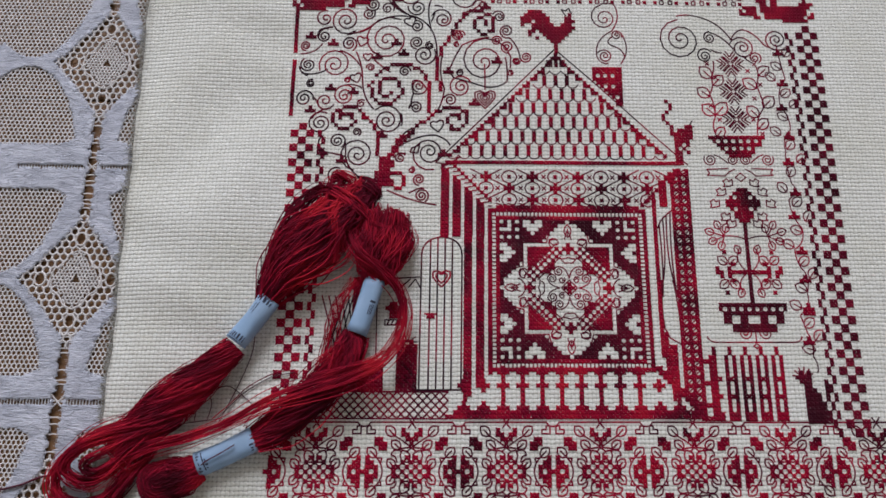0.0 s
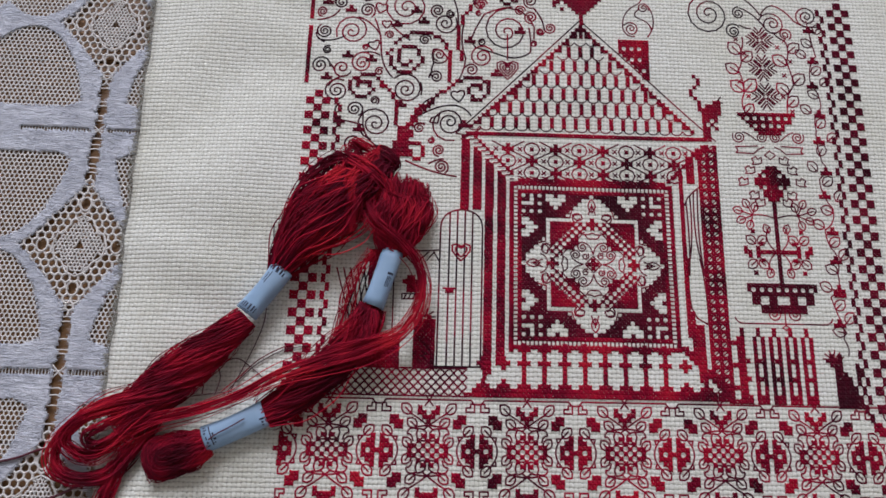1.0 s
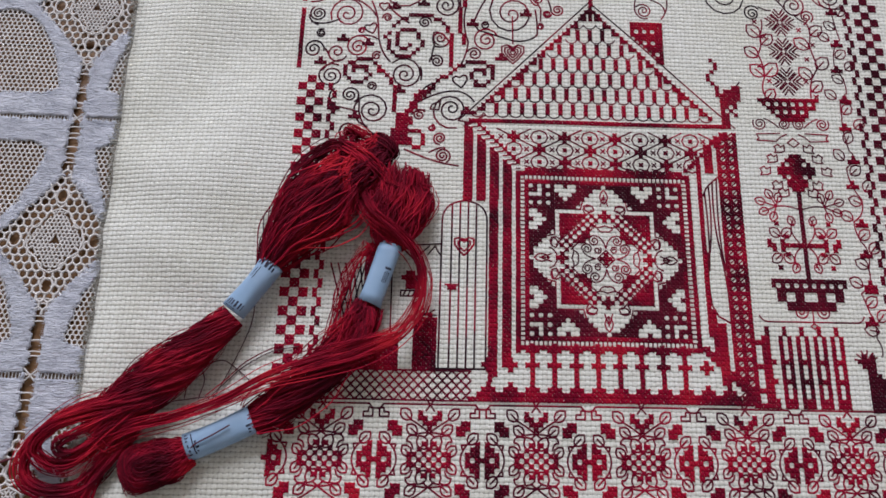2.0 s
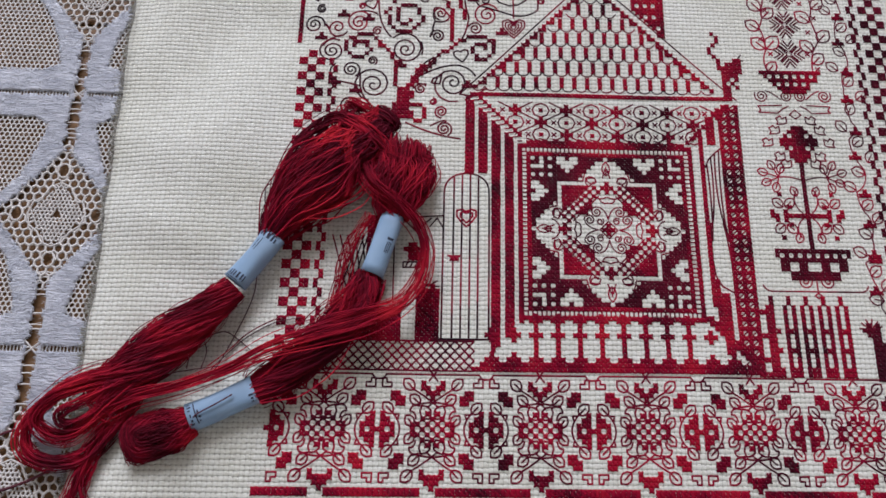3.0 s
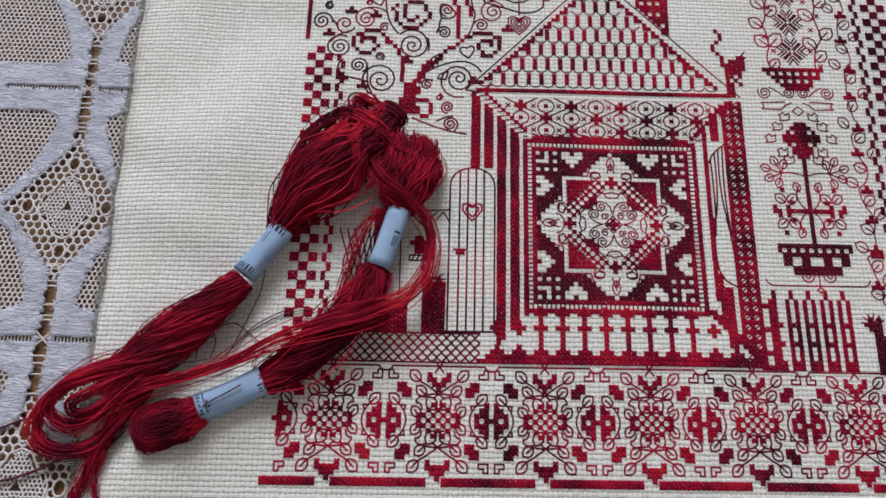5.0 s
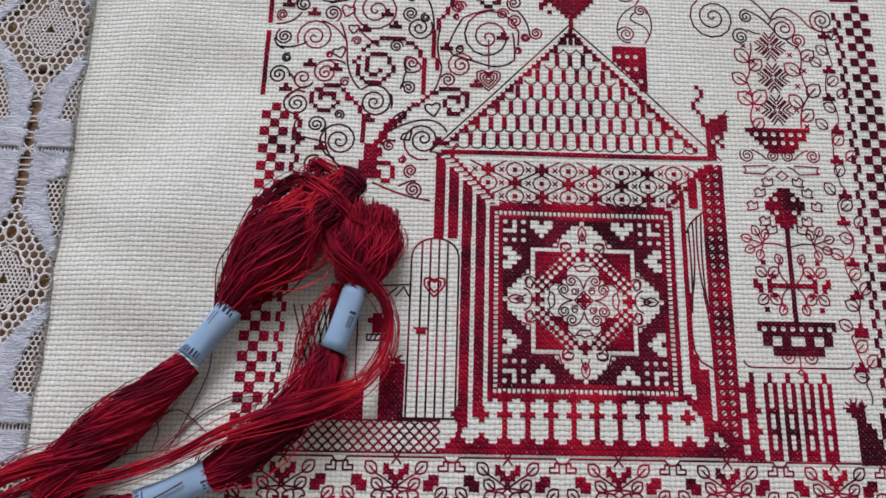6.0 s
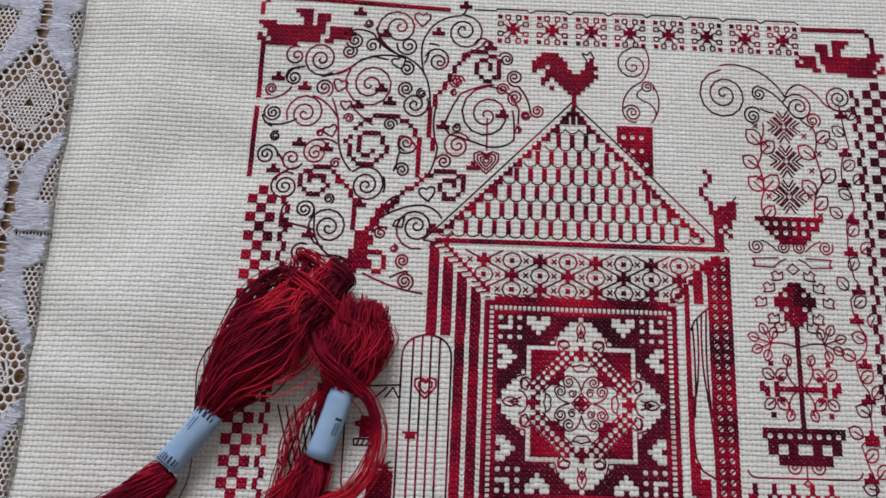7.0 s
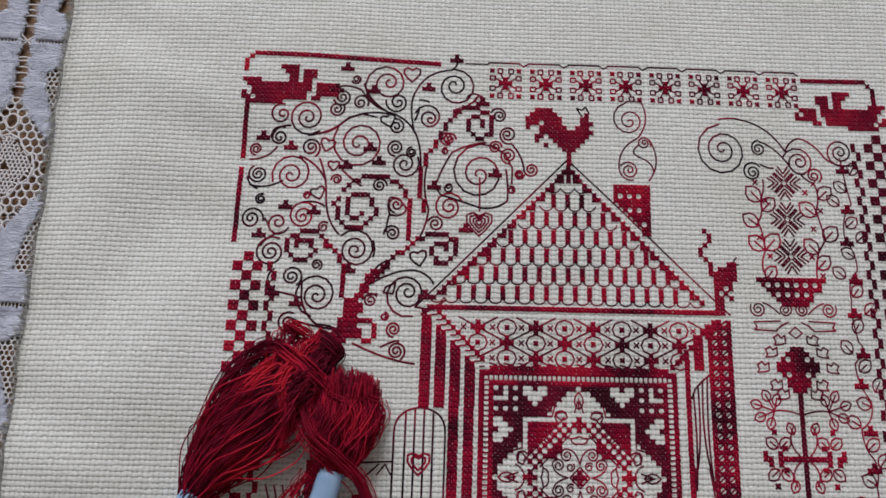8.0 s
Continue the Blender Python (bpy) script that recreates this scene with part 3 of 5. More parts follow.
def frame_lines():
    def bar(cells):
        m = Motif("frame_bar_stitching")
        m.cells |= set(cells)
        m.build()

    bar([(u, 104.2 - 0.03 * (u + 52)) for u in range(-52, -11)] + [(-53, 103.4), (-54, 102.4), (-54, 101.4), (-54, 100.4)])
    bar((-53, v) for v in range(81, 95))
    bar((-53, v) for v in range(63, 79))
    bar([(u, 102) for u in range(71, 86)] + [(86, 101), (87, 100), (87, 99), (87, 98), (87, 97)])
    for k, u0 in enumerate((-54, -40, -18, 4, 26, 48, 70)):
        bar((u, v) for u in range(u0, u0 + (11 if k == 0 else 19)) for v in (-35.3, -35.9) if u < 89)
    m = Motif("frame_line_stitching")
    pts = [(-6, 103.4), (-1, 103.4)]
    for k in range(8):
        u = 2.6 + 9 * k
        pts += [(u - 3.4, 103.8), (u + 3.4, 103.8), (u + 4.4, 103.1)]
    m.path(*pts)
    m.build()


def checkers():
    for name, c, top, n, z, zs in (("left_check_stitching", -50, 60, 18, -45, 1), ("right_check_stitching", 86, 87, 26, 81, 1)):
        m = Motif(name, DARK if c > 0 else CROSS)
        for k in range(n):
            v = top - 4 * k - (2 if c < 0 else 0)
            for u0, v0 in ((c - 2, v), (c + 2, v), (c, v - 2), (c, v + 2)):
                m.cells |= {(u0, v0), (u0 + 1, v0), (u0, v0 - 1), (u0 + 1, v0 - 1)}
            m.cells |= {(z, v), (z, v - 1), (z + zs, v - 2), (z + zs, v - 3)}
        m.build()


def stars():
    for k in range(8):
        m = Motif("star_stitching", line=WINE)
        c, r = round(2.6 + 9 * k), 99
        m.cells |= {(c + x, r + y) for x in (-3, 3) for y in (-3, 3)}
        m.cells |= {(c, r), (c + 1, r), (c - 1, r), (c, r + 1), (c, r - 1)}
        for s in (1, -1):
            for t in (1, -1):
                m.path((c, r), (c + s * 2.4, r + t * 1.2))
                m.path((c, r), (c + s * 1.2, r + t * 2.4))
                m.path(*[(c + s * (2.9 + 0.55 * x), r + t * (1.2 + 0.5 * y)) for x, y in ((-1, -1), (1, -1), (1, 1), (-1, 1), (-1, -1))])
                m.path(*[(c + s * (1.2 + 0.5 * x), r + t * (2.9 + 0.55 * y)) for x, y in ((-1, -1), (1, -1), (1, 1), (-1, 1), (-1, -1))])
        m.build()


def border():
    """The broad band of flowers along the bottom, repeated every 22 stitches."""
    v = -24
    for k in range(-1, 7):
        c = -42 + 22 * k
        m = Motif("border_flower_stitching", line=WINE)
        m.to = (0.7, 0.1)
        if k >= 0:
            for y, wide in ((3, 1), (2, 3), (1, 4), (0, 4), (-1, 4), (-2, 3), (-3, 1)):
                for x in range(-wide, wide + 1):
                    if (x + y) % 2 == 0 or abs(x) == wide and y % 2:
                        m.cells.add((c + x, v + y))
            m.draw(c - 2, v + 9, ["#...#", "##.##", ".###.", "..#.."])
            m.draw(c - 2, v - 8, ["#...#", "#####", ".###.", "..#.."])
            for s in (1, -1):
                for t in (1, -1):
                    out = (45 if s > 0 else 135) * t
                    m.leaf(c + s * 3.9, v + t * 7.7, 3.0, out, 0.4)
                    m.leaf(c + s * 2.6, v + t * 4.9, 2.7, out - s * t * 5, 0.42)
                    m.leaf(c + s * 0.7, v + t * 2.0, 3.0, out + s * t * 15, 0.42, False)
                    m.leaf(c + s * 3.8, v + t * 0.7, 2.6, out + s * t * 5, 0.42)
                    m.bow((c - s * 1.2, v + t * 4.2), (c + s * 1.5, v + t * 6.4), (c + s * 3.9, v + t * 7.7), 6)
                    m.bow((c, v + t * 5.2), (c + s * 1.4, v + t * 5.2), (c + s * 2.6, v + t * 4.9), 4)
                    m.bow((c + s * 2.2, v + t * 4.4), (c + s * 4.6, v + t * 5.2), (c + s * 4.6, v + t * 3.4), 5)
                    m.bow((c + s * 3.3, v + t * 2), (c + s * 3.6, v + t * 3.8), (c + s * 4.6, v + t * 3.4), 4)
            m.path((c - 0.9, -12.2), (c + 0.9, -14.6))
            m.path((c + 0.9, -12.2), (c - 0.9, -14.6))
            m.path((c - 9.5, -13.3), (c + 9.5, -13.3))
        m.build(0.25)
        d = Motif("border_ring_stitching", line=WINE)
        d.to = (0.6, 0.1)
        g = c + 11
        if g > -50:
            d.path((g - 1.5, -13.3), (g - 0.8, -14.2), (g + 0.8, -14.2), (g + 1.5, -13.3))
        for s in (1, -1):
            if g + s * 3 < -53:
                continue
            for t in (1, -1):
                d.cells |= {(g + s, v + t * 3), (g + s, v + t * 2), (g + s * 2, v + t * 2), (g + s, v + t), (g + s * 2, v + t), (g + s * 3, v + t), (g + s * 3, v)}
                out = (135 if s > 0 else 45) * t
                d.leaf(g + s * 3.0, v + t * 3.1, 2.9, out, 0.4)
                d.bow((g + s * 3.0, v + t * 3.1), (g + s * 4.4, v + t * 1.8), (g + s * 4.5, v), 5)
                d.path((g + s * 3.3, v + t * 2.9), (g + s * 4.3, v + t * 2.9), (g + s * 4.1, v + t * 2.0))
                d.cells |= {(g + s * (4 - a), v + t * (6 + b)) for a, b in ((-1, -1), (0, 0), (1, 1), (0, 1), (1, 0), (-1, 0), (0, -1))}
                x, y = g + s * 0.7, v + t * 8.2
                d.path((x, y), (x, y + t * 1.7), (x + s * 0.9, y + t * 1.7), (x + s * 0.9, y + t * 0.9), (x + s * 1.9, y + t * 0.9), (x + s * 1.9, y), (x, y))
            d.cells |= {(g, v), (g + s, v)}
        d.build(0.25)


rug()
walls()
window_panel()
upper_panel()
roof()
smoke()
door()
fence()
lattice_strip()
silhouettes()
frame_lines()
checkers()
stars()
border()


def tree():
    """The tree: a thick trunk, squared thick scrolls and many fine curls."""
    m = Motif("tree_scroll_stitching")
    m.curl(-22.6, 98.4, 5, 2.1, -120, -1, -0.7, -0.8)
    m.curl(-20.4, 93.6, 2.5, 1.7, 170, 1, -0.4, 0.1)
    m.curl(-32.7, 94.5, 2, 1.8, 200, 1)
    m.curl(-28.8, 93.2, 1.8, 1.5, -30, 1, 0.1, 0.3)
    m.curl(-29.9, 98.7, 1.1, 1.3, 200, 1)
    m.curl(-33.7, 91.7, 1.8, 1.6, 30, -1, -0.1, 0.2)
    m.curl(-39.8, 89.5, 4.2, 2.2, -50, -1, 0, 0.5)
    m.curl(-45.1, 90.2, 2.4, 1.4, 70, 1, -0.6, 0)
    m.curl(-45.6, 85, 2.1, 1.7, 60, 1, 0.1, 0.5)
    m.curl(-38.6, 83.3, 2.2, 1.9, -60, 1, -0.2, -0.3)
    m.curl(-28.8, 84, 6.5, 2.5, 60, 1, 0.5, 0.5)
    m.curl(-20.7, 88.1, 1.8, 1.5, 100, -1)
    m.curl(-20.6, 83.4, 1.9, 1.8, -90, -1)
    m.curl(-17.1, 82.5, 1.2, 1.5, 90, 1)
    m.curl(-18.5, 79.9, 3.2, 1.9, 30, -1)
    m.curl(-13.2, 89.9, 2.9, 2, 165, -1, -0.7, 0.7)
    m.curl(-8.5, 98.3, 4.6, 2, 95, -1, 0.4, -1)
    m.curl(-9.7, 85.9, 1.6, 1.5, -60, -1)
    m.curl(-9.9, 83, 0.8, 1.2, 60, 1)
    m.curl(-49.4, 77.1, 2.1, 2, 120, 1)
    m.curl(-48.3, 71.6, 1.2, 1.5, 60, 1)
    m.curl(-23.6, 75.1, 1.6, 1.6, 0, 1)
    m.curl(-50, 67.6, 2.5, 1.8, -10, 1, 0.2, -0.2)
    m.curl(-44.3, 66.9, 2.5, 1.4, -20, -1, 0, -0.4)
    m.curl(-34.8, 65.9, 1.2, 1.2, 40, 1)
    m.curl(-45.2, 60.5, 3.3, 2.3, 60, 1)
    m.curl(-27.9, 61.2, 4.2, 2.3, 140, -1, 0.1, 0.3)
    m.curl(-40.5, 55.4, 2.2, 1.9, -60, 1, 0.1, 0.2)
    m.curl(-35, 51.6, 4.6, 2.3, -100, -1, -0.1, 0.5)
    m.curl(-35.6, 58.1, 1.2, 1.4, -60, 1)
    m.curl(-24.1, 51.1, 1.5, 1.5, 30, 1)
    m.curl(-21.1, 47.9, 0.9, 1.2, 90, -1)
    m.curl(-16.5, 53.2, 4.5, 2.3, -70, -1, -0.4, -0.9)
    m.curl(-20.4, 65, 1.8, 1.7, 190, -1)
    m.curl(-19.8, 71.1, 1.8, 1.5, -100, -1)
    m.curl(-11.5, 67.3, 1.8, 1.5, 160, -1, 0.1, -0.2)
    m.curl(1.9, 91.4, 1.8, 1.7, 160, -1, -0.4, 0)
    m.curl(3.4, 87.2, 2.1, 1.9, -70, -1, 0.4, -0.2)
    m.curl(-1.9, 95.2, 1.5, 1.5, 200, -1, -2.3, -0.2)
    m.curl(-2.7, 77.9, 7.2, 2.35, -20, 1, 0.5, 0.7)
    m.curl(4.5, 74.8, 0.9, 1.2, 120, -1)
    m.curl(-8.9, 75.3, 1.1, 1.4, 60, 1, 0.1, -0.6)
    m.curl(-9.1, 85.7, 1.5, 1.4, 0, 1)
    m.bow((-21.4, 90.7), (-28.5, 92.4), (-33.1, 88.2))
    m.bow((-21.4, 90.7), (-26.7, 93.1), (-28.2, 97.7))
    m.bow((-33.1, 88.2), (-35.4, 86.4), (-39.5, 85.7))
    m.bow((-22.3, 91.3), (-16.6, 89.6), (-15.5, 83.8))
    m.bow((-15.5, 83.8), (-14.6, 78.8), (-15.3, 73.3))
    m.bow((-16.8, 87), (-18.5, 94.1), (-16.6, 96.7))
    m.bow((-16.6, 96.7), (-14.7, 101.1), (-9, 101.7))
    m.bow((-15.9, 92.2), (-16.6, 89.6), (-16.9, 89.6))
    m.bow((-9, 101.7), (-7.2, 103.1), (-8.3, 104.4))
    m.bow((-51.6, 80.3), (-47.5, 80.4), (-45.9, 83.2))
    m.bow((-43.3, 87.8), (-46.9, 87.7), (-47.1, 85))
    m.bow((-34.8, 95.5), (-33.2, 98.2), (-28.7, 96.3))
    m.bow((-28.7, 96.3), (-26.7, 93.1), (-23.5, 91.7))
    m.bow((-36.2, 86.4), (-34.4, 86.8), (-33.1, 88.2))
    m.bow((-36.7, 80.7), (-34.9, 77), (-34.7, 72.7))
    m.bow((-34.7, 72.7), (-34.5, 67.3), (-31.4, 64.4))
    m.bow((-41, 81.2), (-37.3, 80.1), (-34.9, 75.8))
    m.bow((-44.1, 75.8), (-47.4, 73.6), (-51, 74.7))
    m.bow((-51.6, 76.6), (-51.4, 74.7), (-49.2, 73.8))
    m.bow((-34.8, 70.3), (-36.6, 71.7), (-39.5, 71.1))
    m.bow((-47.1, 67.6), (-46.5, 66.8), (-46.1, 65.8))
    m.bow((-43.1, 64.7), (-46.5, 64), (-47.4, 61.7))
    m.bow((-34.6, 46), (-37.6, 48.1), (-38.1, 51.5))
    m.bow((-44.1, 57), (-46.2, 55.3), (-44.2, 52.5))
    m.bow((-44.2, 52.5), (-40.8, 52), (-38.1, 51.2))
    m.bow((-34.6, 46), (-31.2, 46), (-29.4, 44.4))
    m.bow((-38.1, 51.5), (-38.1, 53.8), (-38.5, 55.5))
    m.bow((-24.1, 59.9), (-23.6, 61.7), (-24.3, 63.4))
    m.bow((-21.5, 59.1), (-23.3, 58.2), (-23.7, 57))
    m.bow((-21.7, 65.2), (-21.6, 68.2), (-21.1, 68.9))
    m.bow((-21.1, 68.9), (-18.4, 68.3), (-17.6, 70.2))
    m.bow((-17.6, 70.2), (-19.5, 73.1), (-21.3, 72.5))
    m.bow((-21.3, 72.5), (-21.9, 71), (-21.1, 68.9))
    m.bow((-24.9, 54.1), (-19.3, 57.7), (-15.2, 57.4))
    m.bow((-15.2, 57.4), (-12.3, 56.7), (-11.3, 54.6))
    m.bow((-9.7, 49.9), (-11.4, 50.4), (-10.8, 50.1))
    m.bow((-13.7, 48.5), (-10.8, 49.8), (-8.6, 51.6))
    m.bow((-13.6, 80.1), (-14.8, 75.1), (-13, 70.3))
    m.bow((-13, 70.3), (-13.3, 66.7), (-14.7, 64.2))
    m.bow((-8.4, 82.8), (-10.7, 79), (-11.8, 75.2))
    m.bow((-8.4, 82.8), (-4.8, 84.8), (-1.1, 85.2))
    m.bow((-25.8, 50.6), (-27.5, 49.5), (-28.5, 48.3))
    m.bow((-22.7, 52.4), (-24.8, 52.4), (-25.9, 51.2))
    m.bow((-16, 94.4), (-14.4, 94.4), (-13.7, 93.9))
    m.bow((-27.4, 74.8), (-29.9, 76.5), (-31.8, 78.4))
    m.bow((3.3, 79.3), (3.9, 75.6), (3.7, 72.5))
    m.bow((3.7, 72.5), (1.6, 70.4), (-2, 70.8))
    m.bow((-2, 70.8), (-8.1, 72.8), (-10.5, 73.4))
    m.bow((4.4, 85.1), (6.9, 82.6), (7.3, 78.8))
    m.bow((-8.1, 92.4), (-5, 93.2), (-3.3, 95.2))
    m.bow((-11.8, 75.2), (-10.5, 73.4), (-10.5, 73.4))
    m.heart(-17.8, 100.4, 2, 0)
    m.heart(-22.5, 89.6, 1.7, 20)
    m.heart(-35.2, 83.9, 1.7, -15)
    m.heart(-36.5, 73.3, 1.6, 20)
    m.heart(-14.7, 60.1, 1.9, 10)
    m.heart(-33.6, 79.3, 1.3, 0)
    m.path((-21.2, 53.8), (-19.2, 54.8), (-19.6, 52.5), (-21.6, 52.7), (-21.2, 53.8))
    m.curl(-19.1, 45.4, 1.6, 1.7, -90, -1)
    m.curl(-18.4, 41.1, 1.9, 1.9, -60, 1)
    m.bow((-27.2, 42.5), (-20.3, 39.3), (-14.6, 38.7))
    m.bow((-21.6, 41.8), (-18.4, 43.6), (-17.8, 43))
    m.bow((-29.8, 45), (-36.7, 45.7), (-39.2, 46.9))
    m.curl(-40.4, 46.2, 2.2, 1.7, 60, 1)
    m.build(0.29)
    for curl in (
            (-42.6, 76.9, 4.5, 2.2, 205, -1, 0.5, 0.4),
            (-39.3, 67.9, 3, 2.1, 40, 1, 0, 0.4),
            (-50.3, 82.6, 1.4, 1.6, -90, -1),
            (0.9, 84.2, 1.5, 1.7, 0, 1),
            (3.7, 82.3, 1.9, 1.8, -80, -1, 0.2, 0.1),
            (8.8, 79.4, 1.6, 1.6, 200, 1),
            (6.2, 78.3, 1.1, 1.6, 0, -1),
            (-8.4, 71, 3.3, 2.1, 20, 1, -0.5, -0.2),
            (-32.7, 76.2, 1.2, 1.4, 190, -1),
            (-38.7, 72.6, 0.9, 1.3, 0, 1),
    ):
        q = Motif("red_scroll_stitching", line=BRIGHT)
        q.curl(*curl)
        q.build(0.28)
    for u, v in ((-49, 85), (-43, 83), (-32, 101), (-26, 96), (-14, 97), (-26, 83), (-31, 79), (-24, 80), (-43, 70), (-37, 69), (-48, 64), (-29, 57), (-39, 50), (-13, 52), (-12, 75), (-2, 94), (1, 78), (-5, 66), (-8, 104), (-34, 96), (-44, 52)):
        b = Motif("bud_stitching", DARK)
        b.sprig(u, v, 1 if u % 2 else -1)
        b.build()
    for u, v, r, r1, turns, start, way, limb in (
            (-3.0, 89.0, 3.9, 1.2, 1.3, 110, -1, [(-12, 85), (-10, 88), (-8, 92), (-5, 93)]),
            (-28.0, 69.9, 4.8, 1.5, 1.5, 150, 1, [(-18, 74), (-20, 76), (-23, 77), (-26, 77), (-29, 76), (-31, 74)]),
            (-38.7, 61.6, 3.8, 1.2, 1.25, 80, 1, [(-34, 63), (-36, 65), (-39, 65)]),
            (-9.7, 61.7, 3.8, 1.2, 1.3, 120, -1, [(-15, 64), (-13, 65)])):
        t = Motif("coil_stitching", DARK)
        t.rope(limb)
        t.coil(u, v, r, r1, turns, start, way)
        t.build()
    t = Motif("trunk_stitching")
    t.rope([(-14, 70), (-15, 75), (-15, 78), (-14, 81), (-12, 85)])
    t.rope([(-17, 64), (-17, 67), (-17, 71), (-18, 74)])
    t.rope([(-29, 50), (-30, 54), (-30, 58), (-32, 61), (-34, 62), (-34, 63)])
    t.coil(-24.7, 44.9, 2.8, 1.4, 1.05, 200, -1)
    t.rope([(-25, 56), (-22, 58), (-20, 60), (-17, 62), (-15, 64)])
    t.rope([(-32, 43), (-30, 47), (-28, 50), (-26, 54), (-22, 58)], 2)
    t.rope([(-32, 41), (-30, 45), (-28, 50)], 3)
    t.build()
    p = Motif("pendant_heart_stitching", BRIGHT, BRIGHT)
    p.path((-2.3, 77.4), (-2.2, 70.1))
    p.heart(-2.2, 67.7, 3)
    p.heart(-2.2, 67.7, 2.2)
    p.heart(-2.2, 67.7, 1.4)
    p.heart(-2.2, 67.7, 0.7)
    p.build(0.26)


def far_scroll():
    m = Motif("scroll_stitching")
    m.curl(51.2, 85.3, 6.2, 2.35, 95, 1, 0.1, -0.5)
    m.curl(59.2, 85.5, 1.8, 1.6, 90, 1, 0.3, 0.3)
    m.curl(68.6, 83.1, 3.6, 2.1, 160, -1, -0.5, -0.5)
    m.curl(77.9, 85.3, 3.3, 2.2, -60, -1)
    m.curl(57.8, 80.1, 2.2, 2, 30, 1, -0.3, 0.3)
    m.curl(71.3, 79.7, 1.8, 1.7, -60, 1, 0.2, 0.3)
    m.bow((65.4, 85.2), (62.1, 91.1), (55.7, 92.2))
    m.bow((55.7, 92.2), (53.2, 92.8), (50.6, 92))
    m.bow((59.6, 87.3), (63, 86.4), (65.8, 82.4))
    m.bow((65.8, 82.4), (67.2, 79.6), (69.4, 80.2))
    m.bow((65.4, 85.2), (66.7, 88.1), (68.9, 88.3))
    m.bow((68.9, 88.3), (72.1, 87.5), (74.3, 83.9))
    m.bow((74.3, 83.9), (77.2, 81.7), (80.5, 82.4))
    m.bow((59.4, 82.2), (60.9, 81.2), (62.5, 81.3))
    m.bow((68.2, 80.5), (69.6, 78.4), (71.3, 78.2))
    m.build(0.27)


def flower_bowl():
    """A bowl with three snowflake blooms between two leafy stems."""
    m = Motif("bowl_stitching", line=WINE)
    m.bow((59.8, 78.7), (60.1, 76.5), (58.9, 74))
    m.bow((58.9, 74), (59.5, 71.6), (58, 69.1))
    m.bow((58, 69.1), (59.1, 66.7), (59, 63))
    m.bow((59, 63), (57.5, 60), (58.8, 57.5))
    m.bow((71.1, 78.1), (72.4, 76), (71.1, 71.9))
    m.bow((71.1, 71.9), (71.7, 68.8), (72.4, 65.8))
    m.bow((72.4, 65.8), (71.2, 63.9), (70.5, 62.7))
    m.bow((70.5, 62.7), (69.6, 59.7), (69.7, 57.7))
    m.leaf(58.9, 73.8, 4.4, 133)
    m.leaf(59.1, 71.8, 4.0, 43)
    m.leaf(58, 68.5, 4.0, 145)
    m.leaf(58.9, 63.3, 4.3, 138)
    m.leaf(59.2, 63.3, 4.6, 48)
    m.leaf(58.8, 57.2, 3.4, 50)
    m.leaf(71.8, 74.7, 4.0, 40)
    m.leaf(70.9, 70.9, 4.4, 142)
    m.leaf(72.1, 65.5, 4.3, 44)
    m.leaf(70.5, 62.7, 4.1, 133)
    m.leaf(70.1, 59.4, 3.9, 46)
    for u, v in ((58, 78), (60, 74), (58, 66), (60, 62), (69, 76), (71, 78), (70, 68), (72, 72), (69, 62), (71, 58)):
        m.path((u - 0.5, v - 0.5), (u + 0.5, v + 0.5))
        m.path((u - 0.5, v + 0.5), (u + 0.5, v - 0.5))
    for v, (a, b) in enumerate(((57, 71), (58, 71), (59, 70), (60, 69), (61, 68), (62, 67))):
        for u in range(a, b + 1):
            if v not in (1, 3) or (u + v) % 2:
                m.cells.add((u, 57 - v))
    flake = Motif("bloom_stitching", DARK, DARK)
    for c in (78, 70, 62):
        for s in (1, -1):
            for t in (1, -1):
                for k in (0.2, 1.0, 1.8):
                    flake.path((64.5 + s * (0.3 + k), c + t * (0.2 - k * 0.1)), (64.5 + s * (2.1 + k * 0.9), c + t * (2.1 - k * 0.55)))
                    flake.path((64.5 + s * (0.2 - k * 0.1), c + t * (0.3 + k)), (64.5 + s * (2.1 - k * 0.55), c + t * (2.1 + k * 0.9)))
    flake.build(0.27)
    m.build(0.26)


